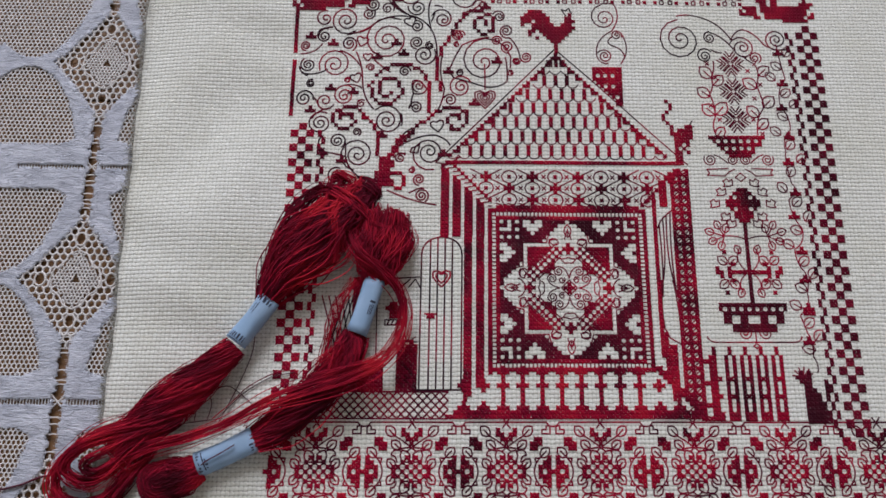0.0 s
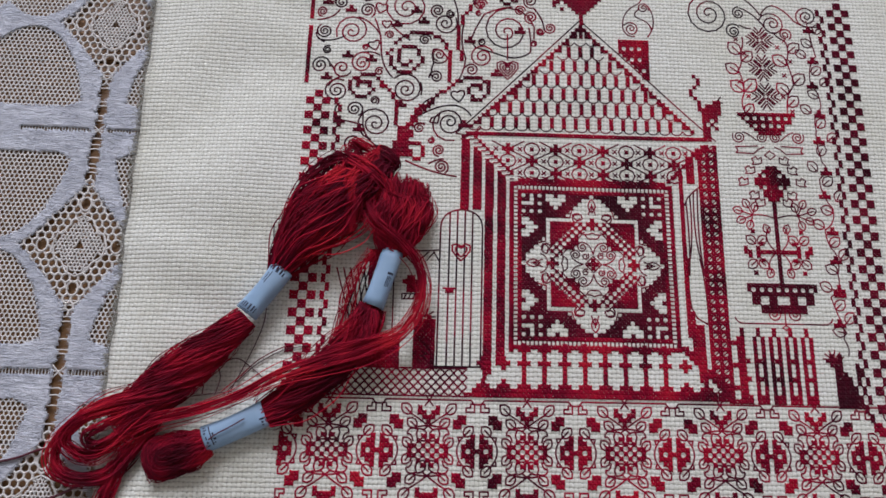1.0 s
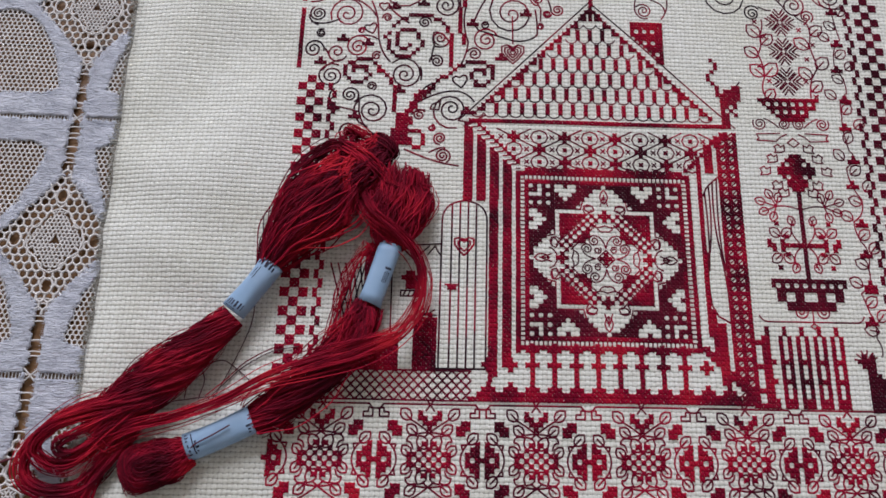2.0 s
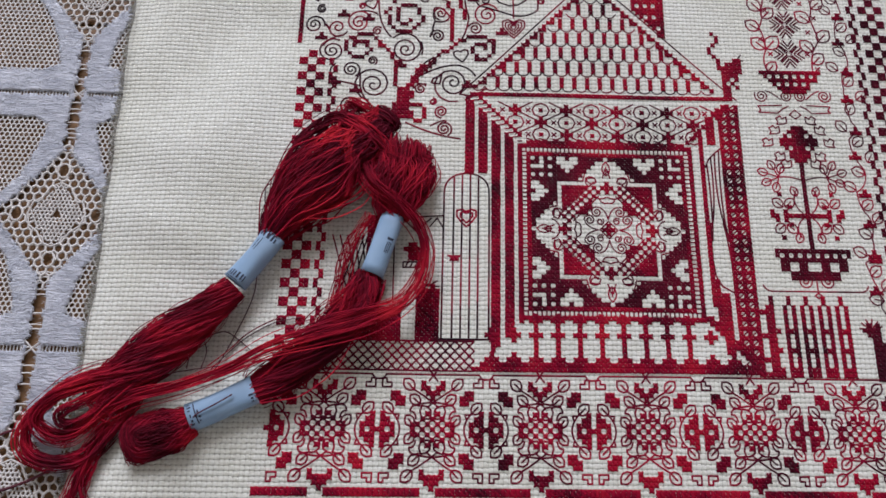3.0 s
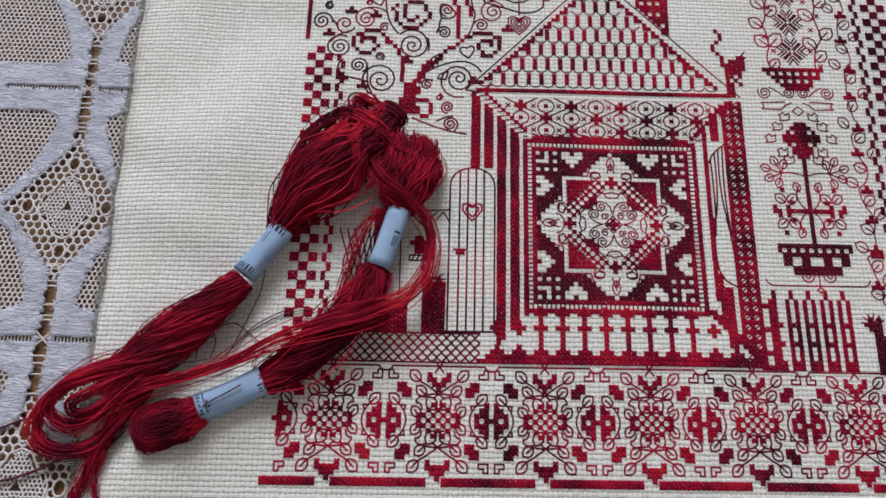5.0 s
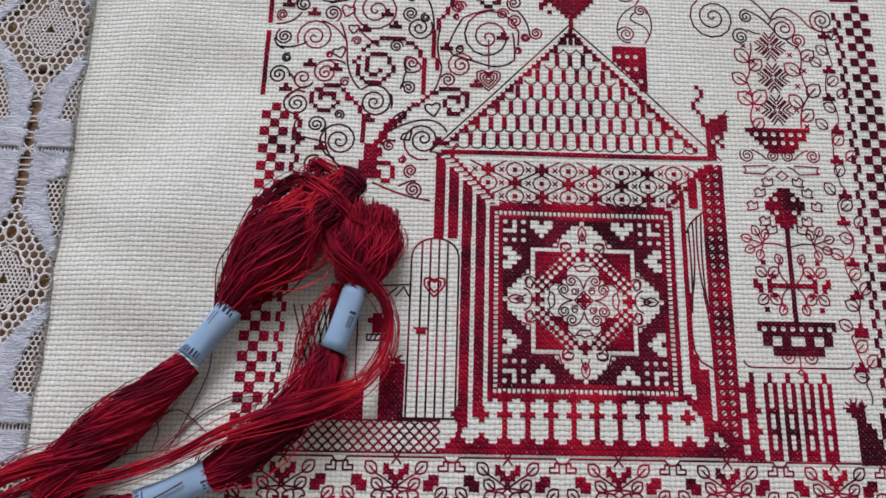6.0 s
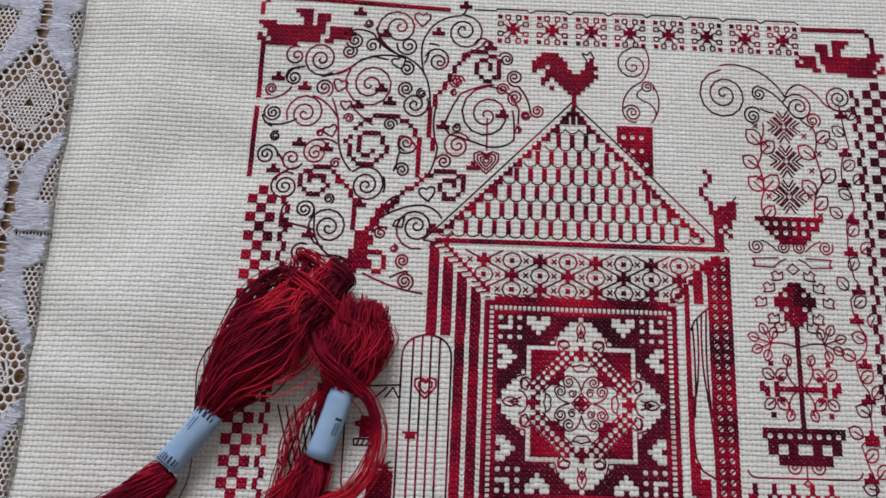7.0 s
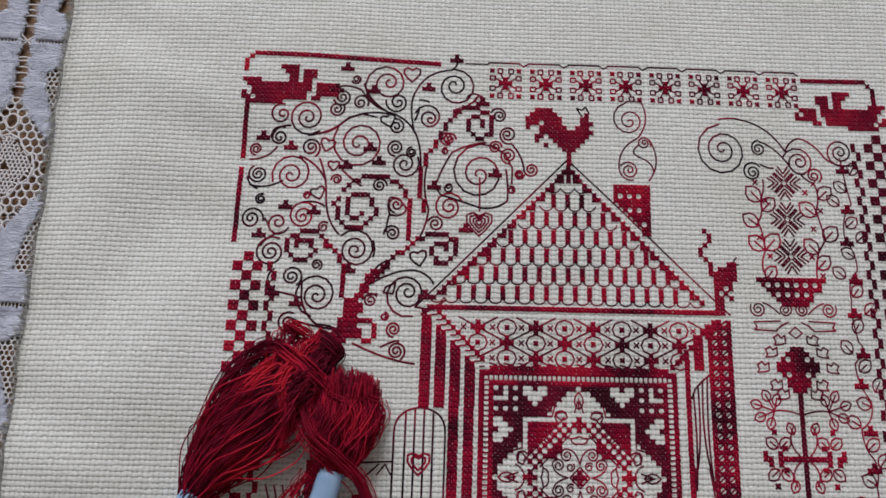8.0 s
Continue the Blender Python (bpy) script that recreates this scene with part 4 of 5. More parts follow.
def vine():
    """The leafy vine inside the chequered edge."""
    m = Motif("vine_stitching", line=WINE)
    m.bow((77.7, 83.9), (78.4, 77.2), (79, 73.6))
    m.bow((79, 73.6), (76.5, 71.2), (76.6, 66.4))
    m.bow((76.6, 66.4), (79.1, 62.1), (78.5, 59.1))
    m.bow((78.5, 59.1), (76, 57.3), (76.6, 53.1))
    m.bow((76.6, 53.1), (76, 50.1), (77.3, 44.6))
    m.bow((77.3, 44.6), (79.2, 43.4), (76.1, 40.4))
    m.bow((76.1, 40.4), (76.1, 36.2), (78.7, 33.2))
    m.bow((78.7, 33.2), (79.3, 29.5), (76.2, 27.8))
    m.bow((76.2, 27.8), (76.2, 24.7), (77.5, 22.9))
    m.bow((77.5, 22.9), (79.4, 21.1), (78.1, 16.9))
    m.bow((78.1, 16.9), (78.8, 13.8), (75.6, 11.5))
    m.bow((75.6, 11.5), (76.3, 9.6), (76.9, 7.2))
    m.bow((76.9, 7.2), (78.2, 5.4), (77.6, 1.8))
    m.bow((77.6, 1.8), (78.9, -0.1), (78.2, -1.9))
    m.leaf(79.5, 80.2, 3.3, 60)
    m.leaf(78.2, 76.4, 3.3, 140)
    m.leaf(76.3, 73.3, 3.3, 140)
    m.leaf(77.3, 68.5, 3.3, 40)
    m.leaf(79.2, 65.4, 3.3, 40)
    m.leaf(78.4, 62.1, 3.3, 150)
    m.leaf(75.8, 57.7, 3.3, 140)
    m.leaf(77.0, 53.8, 3.3, 50)
    m.leaf(79.3, 50.3, 3.3, 40)
    m.leaf(76.6, 46.5, 3.3, 60)
    m.leaf(75.7, 42.4, 3.3, 130)
    m.leaf(76.9, 38.9, 3.3, 40)
    m.leaf(79.8, 34.9, 3.3, 60)
    m.leaf(78.7, 32.1, 3.3, 160)
    m.leaf(76.1, 28.3, 3.3, 150)
    m.leaf(77.0, 23.8, 3.3, 40)
    m.leaf(79.1, 20.6, 3.3, 50)
    m.leaf(78.1, 17.4, 3.3, 150)
    m.leaf(76.2, 13.2, 3.3, 150)
    m.leaf(76.4, 8.7, 3.3, 40)
    m.leaf(78.6, 5.5, 3.3, 50)
    m.leaf(78.4, 3.3, 3.3, 170)
    m.sprig(78, 72)
    m.sprig(77, 65)
    m.sprig(78, 57)
    m.sprig(78, 81)
    m.sprig(77, 50)
    m.sprig(78, 42)
    m.sprig(77, 36)
    m.sprig(78, 27)
    m.sprig(78, 20)
    m.sprig(78, 13)
    m.sprig(78, 12)
    m.sprig(77, 5)
    m.build(0.22)


def flower_pot():
    """A tall plant in a footed pot, with a ribbon above it."""
    m = Motif("pot_plant_stitching", line=WINE)
    for s in (1, -1):
        m.curl(64 + s * 7.5, 51, 1.7, 1.7, 90 - s * 60, -s)
        m.curl(64 + s * 1.8, 50.9, 1.4, 1.5, 90 + s * 60, s)
        m.bow((64 + s * 6.5, 52.3), (64 + s * 5, 52), (64 + s * 3, 50), 5)
        m.path((64 + s * 3, 48.6), (64 + s * 8.6, 48.4), (64 + s * 8, 47.4), (64 + s * 8.6, 46.8), (64 + s * 4, 46.6), (64 + s * 3, 47.6), (64 + s * 1.4, 48.4))
        for a, b in ((3.5, 44.8), (5.4, 42.4), (7.3, 39.4), (4.8, 36), (3.5, 34.2)):
            c, d = 64 + s * a, b
            m.path((c - s * 1.2, d - 0.6), (c - s * 1.2, d + 0.9), (c - s * 0.3, d + 0.4), (c + s * 0.2, d + 1.1), (c + s * 1.2, d + 0.5), (c + s * 0.8, d - 0.4), (c + s * 1.2, d - 1), (c - s * 0.4, d - 0.9), (c - s * 1.2, d - 0.6))
        m.bow((64, 30.2), (64 + s * 3, 31.4), (64 + s * 5.6, 31), 5)
        for t, stalk in ((62, 2.0), (18, 2.6), (-22, 2.0), (-70, 1.3), (105, 0.9)):
            c, d = s * math.cos(radians(t)), math.sin(radians(t))
            m.path((64 + s * 5.6, 31), (64 + s * 5.6 + stalk * c, 31 + stalk * d))
            m.leaf(64 + s * 5.6 + stalk * c, 31 + stalk * d, 2.5, t if s > 0 else 180 - t, 0.4)
        m.bow((64 + s * 1, 22.5), (64 + s * 3.8, 25), (64 + s * 2, 28), 6)
        m.leaf(64 + s * 2, 26.6, 2.4, 90 - s * 25)
        m.bow((64 + s * 1, 21.5), (64 + s * 3.6, 19.5), (64 + s * 2, 17), 6)
        m.leaf(64 + s * 2, 18, 2.4, -90 + s * 25)
        for a, b, t in ((5.5, 24, 40), (5, 24, 140), (5.5, 20, -40), (5, 20, -140)):
            m.leaf(64 + s * a, b, 2.9, t if s > 0 else 180 - t)
        m.cells |= {(64 + s * 7, 22), (64 + s * 8, 22), (64 + s * 8, 23), (64 + s * 7, 21), (64 + s * 6, 27), (64 + s * 6, 17), (64 + s * 5, 23), (64 + s * 4, 24), (64 + s * 5, 21), (64 + s * 4, 20)}
        m.curl(64 + s * 2.6, 7.3, 1.8, 1.5, 90, s)
    m.path((64, 47.4), (62.6, 46.2), (64, 45.2), (65.4, 46.2), (64, 47.4))
    m.fill(59, 69, 22, 22)
    for v, half in ((43, 1), (42, 2), (41, 3), (40, 4), (39, 4), (38, 3), (37, 2), (36, 2), (35, 1)):
        m.fill(64 - half, 64 + half, v, v)
    m.cells -= {(62, 41), (66, 41), (62, 38), (66, 38)}
    pot = Motif("pot_stitching", DARK)
    pot.fill(64, 64, 15, 34)
    for u in range(56, 73):
        pot.cells |= {(u, 14)} | ({(u, 13)} if u % 2 == 0 else set()) | ({(u, 12)} if 56 < u < 72 else set())
    for u in (57, 58, 61, 62, 66, 67, 70, 71):
        pot.cells |= {(u, 11), (u, 10)}
    pot.fill(59, 69, 8, 9)
    pot.build()
    m.path((64, 8), (64, 4.8), (63.2, 4.2), (64, 3.6), (64.8, 4.2), (64, 4.8))
    m.bow((52, 6.5), (52.4, 5.2), (54, 5.1), 4)
    m.path((54, 5.1), (73.5, 5.1))
    m.bow((73.5, 5.1), (75, 5.1), (75.4, 6.5), 4)
    m.build(0.22)


def shed():
    """What shows of the garden corner between the skeins."""
    m = Motif("garden_corner_stitching")
    m.fill(-34, -32, 3, 20)
    m.fill(-36, -27, -6, 0)
    m.fill(-23, -19, -6, 4)
    m.cells |= {(-22, 5), (-20, 5)}
    m.draw(-26, 14, [".##.#", "#####", ".####", ".###."])
    m.path((-26.5, 9), (-22, 9), (-22, 10.2), (-26.5, 10.2), (-26.5, 9))
    for k in range(4):
        m.path((-26 + k, 9), (-25.4 + k, 10.2))
    m.path((-29, 20), (-18, 20.5))
    m.path((-27, 20), (-24, 17), (-20.6, 20))
    m.path((-21, 18), (-19.4, 20), (-18.2, 18))
    m.path((-28.6, 16), (-28.4, 2), (-26.8, -2), (-26.6, -6))
    for k in range(5):
        m.path((-42 + 1.6 * k, -3), (-36 + 0.8 * k, 16))
        m.path((-36 + 0.8 * k, -3), (-42 + 1.6 * k, 16))
    for a in range(0, 181, 36):
        m.path((-21, 5), (-21 + 2.4 * math.cos(radians(a)), 5 + 2 * math.sin(radians(a))))
    m.build(0.22)


tree()
far_scroll()
flower_bowl()
flower_pot()
vine()
shed()


# ---- the lace tablecloth ----
LACE_X, LACE_Y, LACE_P = -0.162, 0.079, 0.094
LACE_TOP = -0.0036


def lace_kind(x, y):
    """Which texture the lace has at a place: solid nap, net, open diamond, ladder or picot line."""
    p = abs(x - LACE_X) * 1000
    q = ((y - LACE_Y) * 1000 + 47) % 94 - 47
    if p > 44:
        p = 88 - p
    aq = abs(q)
    d = (47 - aq)
    j = noise.noise((x * 1500, y * 700, 2)) * 0.9
    p, d, aq = p + j, d + j, aq + 0.6 * j
    if p / 22.5 + d / 26.5 < 1 - 0.25 * (p / 22.5) * (d / 26.5):
        return "diamond"
    if p < 2.0 + 0.4 * math.sin(q * 0.9) and aq < 26:
        return "ladder"
    if aq < 0.9 and 3 < p < 30:
        return "picot"
    e = ((p - 31.5) / 24.0) ** 2 + (q / 45.0) ** 2
    if e < 1 and aq > 9.6 + 2.5 * max(0, (14 - p) / 6):
        return "net"
    return "solid"


lace = empty("lace_tablecloth", "white napped lace tablecloth with open net ovals and diamonds", "tablecloth")


def lace_solid():
    step = 0.0007
    xs, ys = np.arange(-0.262, -0.112, step), np.arange(-0.135, 0.235, step)
    keep = {}
    verts, faces = [], []

    def vert(i, j, low):
        key = (i, j, low)
        if key not in keep:
            x, y = xs[0] + i * step, ys[0] + j * step
            n = noise.noise((x * 900, y * 1800, 0)) * 0.00022 + noise.noise((x * 160, y * 160, 5)) * 0.0003
            jx, jy = noise.noise((x * 2100, y * 2100, 9)) * 0.00035, noise.noise((x * 2100, y * 2100, 19)) * 0.0003
            keep[key] = len(verts)
            verts.append((x + jx, y + jy, LACE_TOP + n - (0.0011 if low else 0.0)))
        return keep[key]

    solid = np.array([[lace_kind(x + step / 2, y + step / 2) == "solid" for y in ys] for x in xs])
    for i in range(len(xs) - 1):
        for j in range(len(ys) - 1):
            if not solid[i, j]:
                continue
            faces.append((vert(i, j, 0), vert(i + 1, j, 0), vert(i + 1, j + 1, 0), vert(i, j + 1, 0)))
            for di, dj, a, b in ((-1, 0, (i, j + 1), (i, j)), (1, 0, (i + 1, j), (i + 1, j + 1)), (0, -1, (i, j), (i + 1, j)), (0, 1, (i + 1, j + 1), (i, j + 1))):
                ii, jj = i + di, j + dj
                if 0 <= ii < len(xs) and 0 <= jj < len(ys) and not solid[ii, jj]:
                    faces.append((vert(*b, 0), vert(*a, 0), vert(*a, 1), vert(*b, 1)))
    mesh_of("napped_pattern", verts, faces, LACE, lace, "white napped lace pattern")
    # loose fibres of the nap
    rnd = random.Random(4)
    verts, faces = [], []
    while len(verts) < 3 * 26000:
        x, y = rnd.uniform(-0.215, -0.128), rnd.uniform(-0.10, 0.215)
        if lace_kind(x, y) != "solid":
            continue
        rim = lace_kind(x + 0.0012, y) != "solid" or lace_kind(x - 0.0012, y) != "solid" or lace_kind(x, y + 0.001) != "solid"
        if not rim and rnd.random() < 0.55:
            continue
        le, an, w = rnd.uniform(0.0008, 0.0022), rnd.gauss(0, 0.5) + (math.pi if rnd.random() < 0.5 else 0), 0.00009
        c, s = math.cos(an), math.sin(an)
        k = len(verts)
        z = LACE_TOP + 0.0001
        verts += [(x - s * w, y + c * w, z), (x + s * w, y - c * w, z), (x + c * le, y + s * le, z + rnd.uniform(-0.0001, 0.0006))]
        faces.append((k, k + 1, k + 2))
    tagged(mesh_of("nap", verts, faces, LACE, lace), kind="stuff")


def tube(verts, faces, pts, r, sides=4):
    """Appends a thin round thread along pts."""
    base = len(verts)
    n = len(pts)
    for k, p in enumerate(pts):
        a, b = pts[max(0, k - 1)], pts[min(n - 1, k + 1)]
        tx, ty, tz = b[0] - a[0], b[1] - a[1], b[2] - a[2]
        le = math.hypot(tx, ty) or 1e-9
        sx, sy = -ty / le, tx / le
        for s in range(sides):
            an = 2 * math.pi * s / sides + 0.4
            c, d = r * math.cos(an), r * math.sin(an)
            verts.append((p[0] + sx * c, p[1] + sy * c, p[2] + d))
    for k in range(n - 1):
        for s in range(sides):
            o, o2 = base + k * sides + s, base + k * sides + (s + 1) % sides
            faces.append((o, o2, o2 + sides, o + sides))


def lace_net():
    z = LACE_TOP - 0.0006
    rnd = random.Random(8)
    verts, faces = [], []

    def strand(a, b, r, kinds):
        ka, kb = lace_kind(*a), lace_kind(*b)
        if ka in kinds or kb in kinds:
            m = ((a[0] + b[0]) / 2 + rnd.gauss(0, 0.00006), (a[1] + b[1]) / 2 + rnd.gauss(0, 0.00006), z + 0.0001)
            tube(verts, faces, [(*a, z), m, (*b, z)], r, 3)

    # small slanting honeycomb of the ovals
    w, h = 0.00175, 0.0021
    for i in range(-45, 45):
        for j in range(-70, 70):
            x, y = LACE_X + (i + 0.5 * (j % 2)) * w - 0.012, 0.05 + j * h * 0.78
            if not (-0.215 < x < -0.125 and -0.10 < y < 0.20):
                continue
            x += 0.0002 * noise.noise((x * 300, y * 300, 1))
            a, b = (x, y), (x, y + h * 0.5)
            strand(a, b, 0.00035, ("net",))
            strand(b, (x + w / 2, y + h * 0.78), 0.00032, ("net",))
            strand(b, (x - w / 2, y + h * 0.78), 0.00032, ("net",))
    # the diamonds: open holes round a close-meshed middle, a wide hole at each corner of it
    for k in range(-2, 3):
        cx, cy = LACE_X, LACE_Y + LACE_P * (k + 0.5)
        wide = [(13.6 * math.cos(t * math.pi / 2) / 1000, 16.4 * math.sin(t * math.pi / 2) / 1000) for t in range(4)]

        def inner(x, y):
            return abs(x) / 0.0099 + abs(y) / 0.0118 < 1

        def mesh(w, h, r, keep):
            for i in range(-18, 19):
                for j in range(-22, 23):
                    x, y = (i + 0.5 * (j % 2)) * w, j * h * 0.78
                    top = y + h * 0.5
                    for a, b in (((x, y), (x, top)), ((x, top), (x + w / 2, y + h * 0.78)), ((x, top), (x - w / 2, y + h * 0.78))):
                        m = ((a[0] + b[0]) / 2, (a[1] + b[1]) / 2)
                        if not keep(*m) or any(math.hypot((m[0] - c[0]) / 0.8, m[1] - c[1]) < 0.0025 for c in wide):
                            continue
                        q = [(cx + p[0] + 0.0003 * noise.noise((p[0] * 500 + k, p[1] * 500, 1)), cy + p[1] + 0.0003 * noise.noise((p[0] * 500 + k, p[1] * 500, 5))) for p in (a, b)]
                        if "diamond" in (lace_kind(*q[0]), lace_kind(*q[1])):
                            tube(verts, faces, [(*p, z + 0.0001) for p in q], r * rnd.uniform(0.85, 1.2), 4)

        mesh(0.0029, 0.0034, 0.00043, lambda x, y: not inner(x * 0.95, y * 0.95))
        mesh(0.0014, 0.0017, 0.00034, lambda x, y: inner(x, y) and math.hypot(x, y) > 0.0013)
        tube(verts, faces, [(cx + 0.0099 * math.cos(t * math.pi / 8) * (0.78 + 0.22 * abs(math.cos(t * math.pi / 4))), cy + 0.0118 * math.sin(t * math.pi / 8) * (0.78 + 0.22 * abs(math.cos(t * math.pi / 4))), z + 0.0002) for t in range(17)], 0.0004, 4)
        for c in wide:
            tube(verts, faces, [(cx + c[0] + 0.0021 * math.cos(t * math.pi / 6), cy + c[1] + 0.0027 * math.sin(t * math.pi / 6), z + 0.0002) for t in range(13)], 0.00045, 4)
    # rungs of the ladders and bars of the picot lines
    for k in range(-2, 3):
        cy = LACE_Y + LACE_P * k
        for j in range(-13, 14):
            y = cy + j * 0.002 + rnd.gauss(0, 0.0003)
            if abs(j) in (1,):
                continue
            if j % 3 == 0 or rnd.random() < 0.35:
                tube(verts, faces, [(LACE_X - 0.003, y, z), (LACE_X, y + 0.0003, z), (LACE_X + 0.003, y, z)], 0.00028, 3)
        for s in (1, -1):
            tube(verts, faces, [(LACE_X - s * 0.003, cy - 0.003, z), (LACE_X, cy, z + 0.0002), (LACE_X + s * 0.003, cy + 0.003, z)], 0.0003, 4)
            for j in range(24):
                x = LACE_X + s * (0.0035 + j * 0.00115)
                tube(verts, faces, [(x, cy - 0.0012, z), (x, cy, z), (x, cy + 0.0012, z)], 0.00024, 3)
    tagged(mesh_of("net", verts, faces, NET, lace, "fine knotted net of cream thread"), kind="stuff")
    # the hidden remainder of the tablecloth under the embroidery
    bm = box(-0.1125, 0.60, -0.32, 0.54, TABLE + 0.0001, TABLE + 0.0012)
    part("tablecloth_field", bm, LACE, lace)
    for x0, x1, y0, y1 in ((-0.50, -0.263, -0.32, 0.54), (-0.262, -0.1135, 0.236, 0.54), (-0.262, -0.1135, -0.32, -0.136)):
        part("tablecloth_field", box(x0, x1, y0, y1, TABLE + 0.0001, TABLE + 0.0014), LACE, lace)


lace_solid()
lace_net()


def loose_edge():
    """Frayed thread ends along the cloth's cut edge."""
    rnd = random.Random(11)
    verts, faces = [], []
    for k in range(2200):
        v = rnd.uniform(-60, 130)
        u = -92.1 - 0.024 * (v - 27) + rnd.uniform(-0.3, 0.6)
        le = abs(rnd.gauss(0.5, 0.7)) + 0.2
        a = place(u + 0.8, v, -0.0002)
        b = place(u - le * 0.5, v + rnd.gauss(0, 0.2), -0.0003)
        c = place(u - le, v + rnd.gauss(0, 0.5), -0.0005)
        tube(verts, faces, [a, b, c], 0.00012, 3)
    tagged(mesh_of("frayed_edge", verts, faces, FABRIC, cloth, "cream loose thread ends", uvs=[(0.5, 0.5)] * len(verts)), kind="stuff")


loose_edge()

# ---- skeins of floss ----


def smooth_line(ctrl, n):
    """Catmull-Rom through control rows (any width)."""
    pts = [np.array(p, float) for p in ctrl]
    pts = [2 * pts[0] - pts[1]] + pts + [2 * pts[-1] - pts[-2]]
    out = []
    segs = len(pts) - 3
    for k in range(n):
        f = k / (n - 1) * segs
        i = min(int(f), segs - 1)
        t = f - i
        a, b, c, d = pts[i:i + 4]
        out.append(0.5 * ((2 * b) + (c - a) * t + (2 * a - 5 * b + 4 * c - d) * t * t + (3 * b - a - 3 * c + d) * t ** 3))
    return out


def bundle(name, parent, ctrl, count, seed, twist=0.6, loop=0.0, back=0.0, r=0.00016, mat=None, wild=0.05, label="", wide=False):
    """Many strands along a spine. ctrl rows: x, y, z, half width, half height in millimetres.
    loop: how far strands run on and turn back at the end (wide: across the whole bundle); back: the same at the start."""
    rnd = random.Random(seed)
    verts, faces = [], []
    steps = 9 * (len(ctrl) - 1)
    line = smooth_line(ctrl, steps + 1)
    frames = []
    for k, p in enumerate(line):
        a, b = line[max(0, k - 1)], line[min(steps, k + 1)]
        d = b[:2] - a[:2]
        d = d / (np.linalg.norm(d) or 1)
        frames.append((p, d))

    def at(f, rho, th, extra, wob):
        f = max(0.0, min(1.0, f))
        k = f * steps
        i = min(int(k), steps - 1)
        t = k - i
        p = frames[i][0] * (1 - t) + frames[i + 1][0] * t
        d = frames[i][1] * (1 - t) + frames[i + 1][1] * t
        an = th + twist * f * 3 + wild * 2.2 * math.sin(f * 2.6 + wob * 2)
        lat = p[3] * rho * math.cos(an) * (1 + wild * math.sin(f * 3.6 + wob))
        up = p[4] * rho * math.sin(an)
        lat += wild * p[3] * 1.4 * math.sin(f * 3.1 + wob * 3)
        lat += 0.45 * math.sin(f * 11 + wob * 5) + 0.16 * math.sin(f * 31 + wob * 17)
        up += 0.4 * math.cos(f * 11 + wob * 5)
        x = p[0] - d[1] * lat + d[0] * extra
        y = p[1] + d[0] * lat + d[1] * extra
        z = p[2] + up - 0.012 * extra * extra
        x, y, z = x / 1000, y / 1000, z / 1000
        ground = (swell(x, y) if x > -0.1455 else LACE_TOP) + 0.0004
        return (x, y, max(z, ground))

    locks = [(math.sqrt(rnd.uniform(0.12, 0.95)), rnd.uniform(0, 2 * math.pi), rnd.uniform(0, 6.3)) for _ in range(max(3, count // 12))]
    for k in range(int(count * 1.9)):
        rho, th, wob = rnd.choice(locks)
        rho, th, wob = min(1.05, max(0.1, rho + rnd.gauss(0, 0.09))), th + rnd.gauss(0, 0.2), wob + rnd.gauss(0, 0.25)
        if rnd.random() < 0.3:
            rho, th, wob = math.sqrt(rnd.uniform(0.18, 1.0)), rnd.uniform(0, 2 * math.pi), rnd.uniform(0, 6.3)
        stop = 1.0 - 0.06 * rnd.random() ** 1.6 if loop and not wide else 1.0
        pts = [at(stop * j / steps, rho, th, 0, wob) for j in range(steps + 1)]
        if loop:
            if wide:
                th2, rho2 = math.pi - th + rnd.gauss(0, 0.25) - 6 * twist, min(1.05, rho * rnd.uniform(0.85, 1.1))
                run = loop * (0.25 + 0.75 * rho * abs(math.cos(th + twist * 3))) * rnd.uniform(0.8, 1.12)
            else:
                th2, rho2 = th + rnd.gauss(0, 0.32), min(1.1, max(0.1, rho + rnd.gauss(0, 0.13)))
                run = loop * rnd.uniform(0.7, 1.08) * (0.3 + 0.7 * math.sqrt(max(0.0, 1 - (rho * math.cos(th + 3 * twist)) ** 2)))
            for j in range(1, 12):
                g = j / 12
                s = (1 - math.cos(g * math.pi)) / 2
                pts.append(at(stop, rho + (rho2 - rho) * s, th + (th2 - th) * s, run * math.sin(g * math.pi), wob))
            pts += [at(stop * (1 - j / steps), rho2, th2, 0, wob + 1) for j in range(0, steps)]
        if back:
            run = back * rnd.uniform(0.15, 1.0)
            th2 = th + rnd.uniform(0.8, 2.4) * rnd.choice((1, -1))
            pre = []
            for j in range(1, 12):
                g = j / 12
                s = (1 - math.cos(g * math.pi)) / 2
                pre.append(at(0.0, rho, th + (th2 - th) * s, -run * math.sin(g * math.pi), wob))
            pre += [at(j / steps, rho, th2, 0, wob + 1) for j in range(0, steps // 2)]
            pts = pre[::-1] + pts
        tube(verts, faces, pts, r * rnd.uniform(0.75, 1.25), 3)
    return tagged(mesh_of(name, verts, faces, mat or SKEIN, parent, label), kind="stuff")


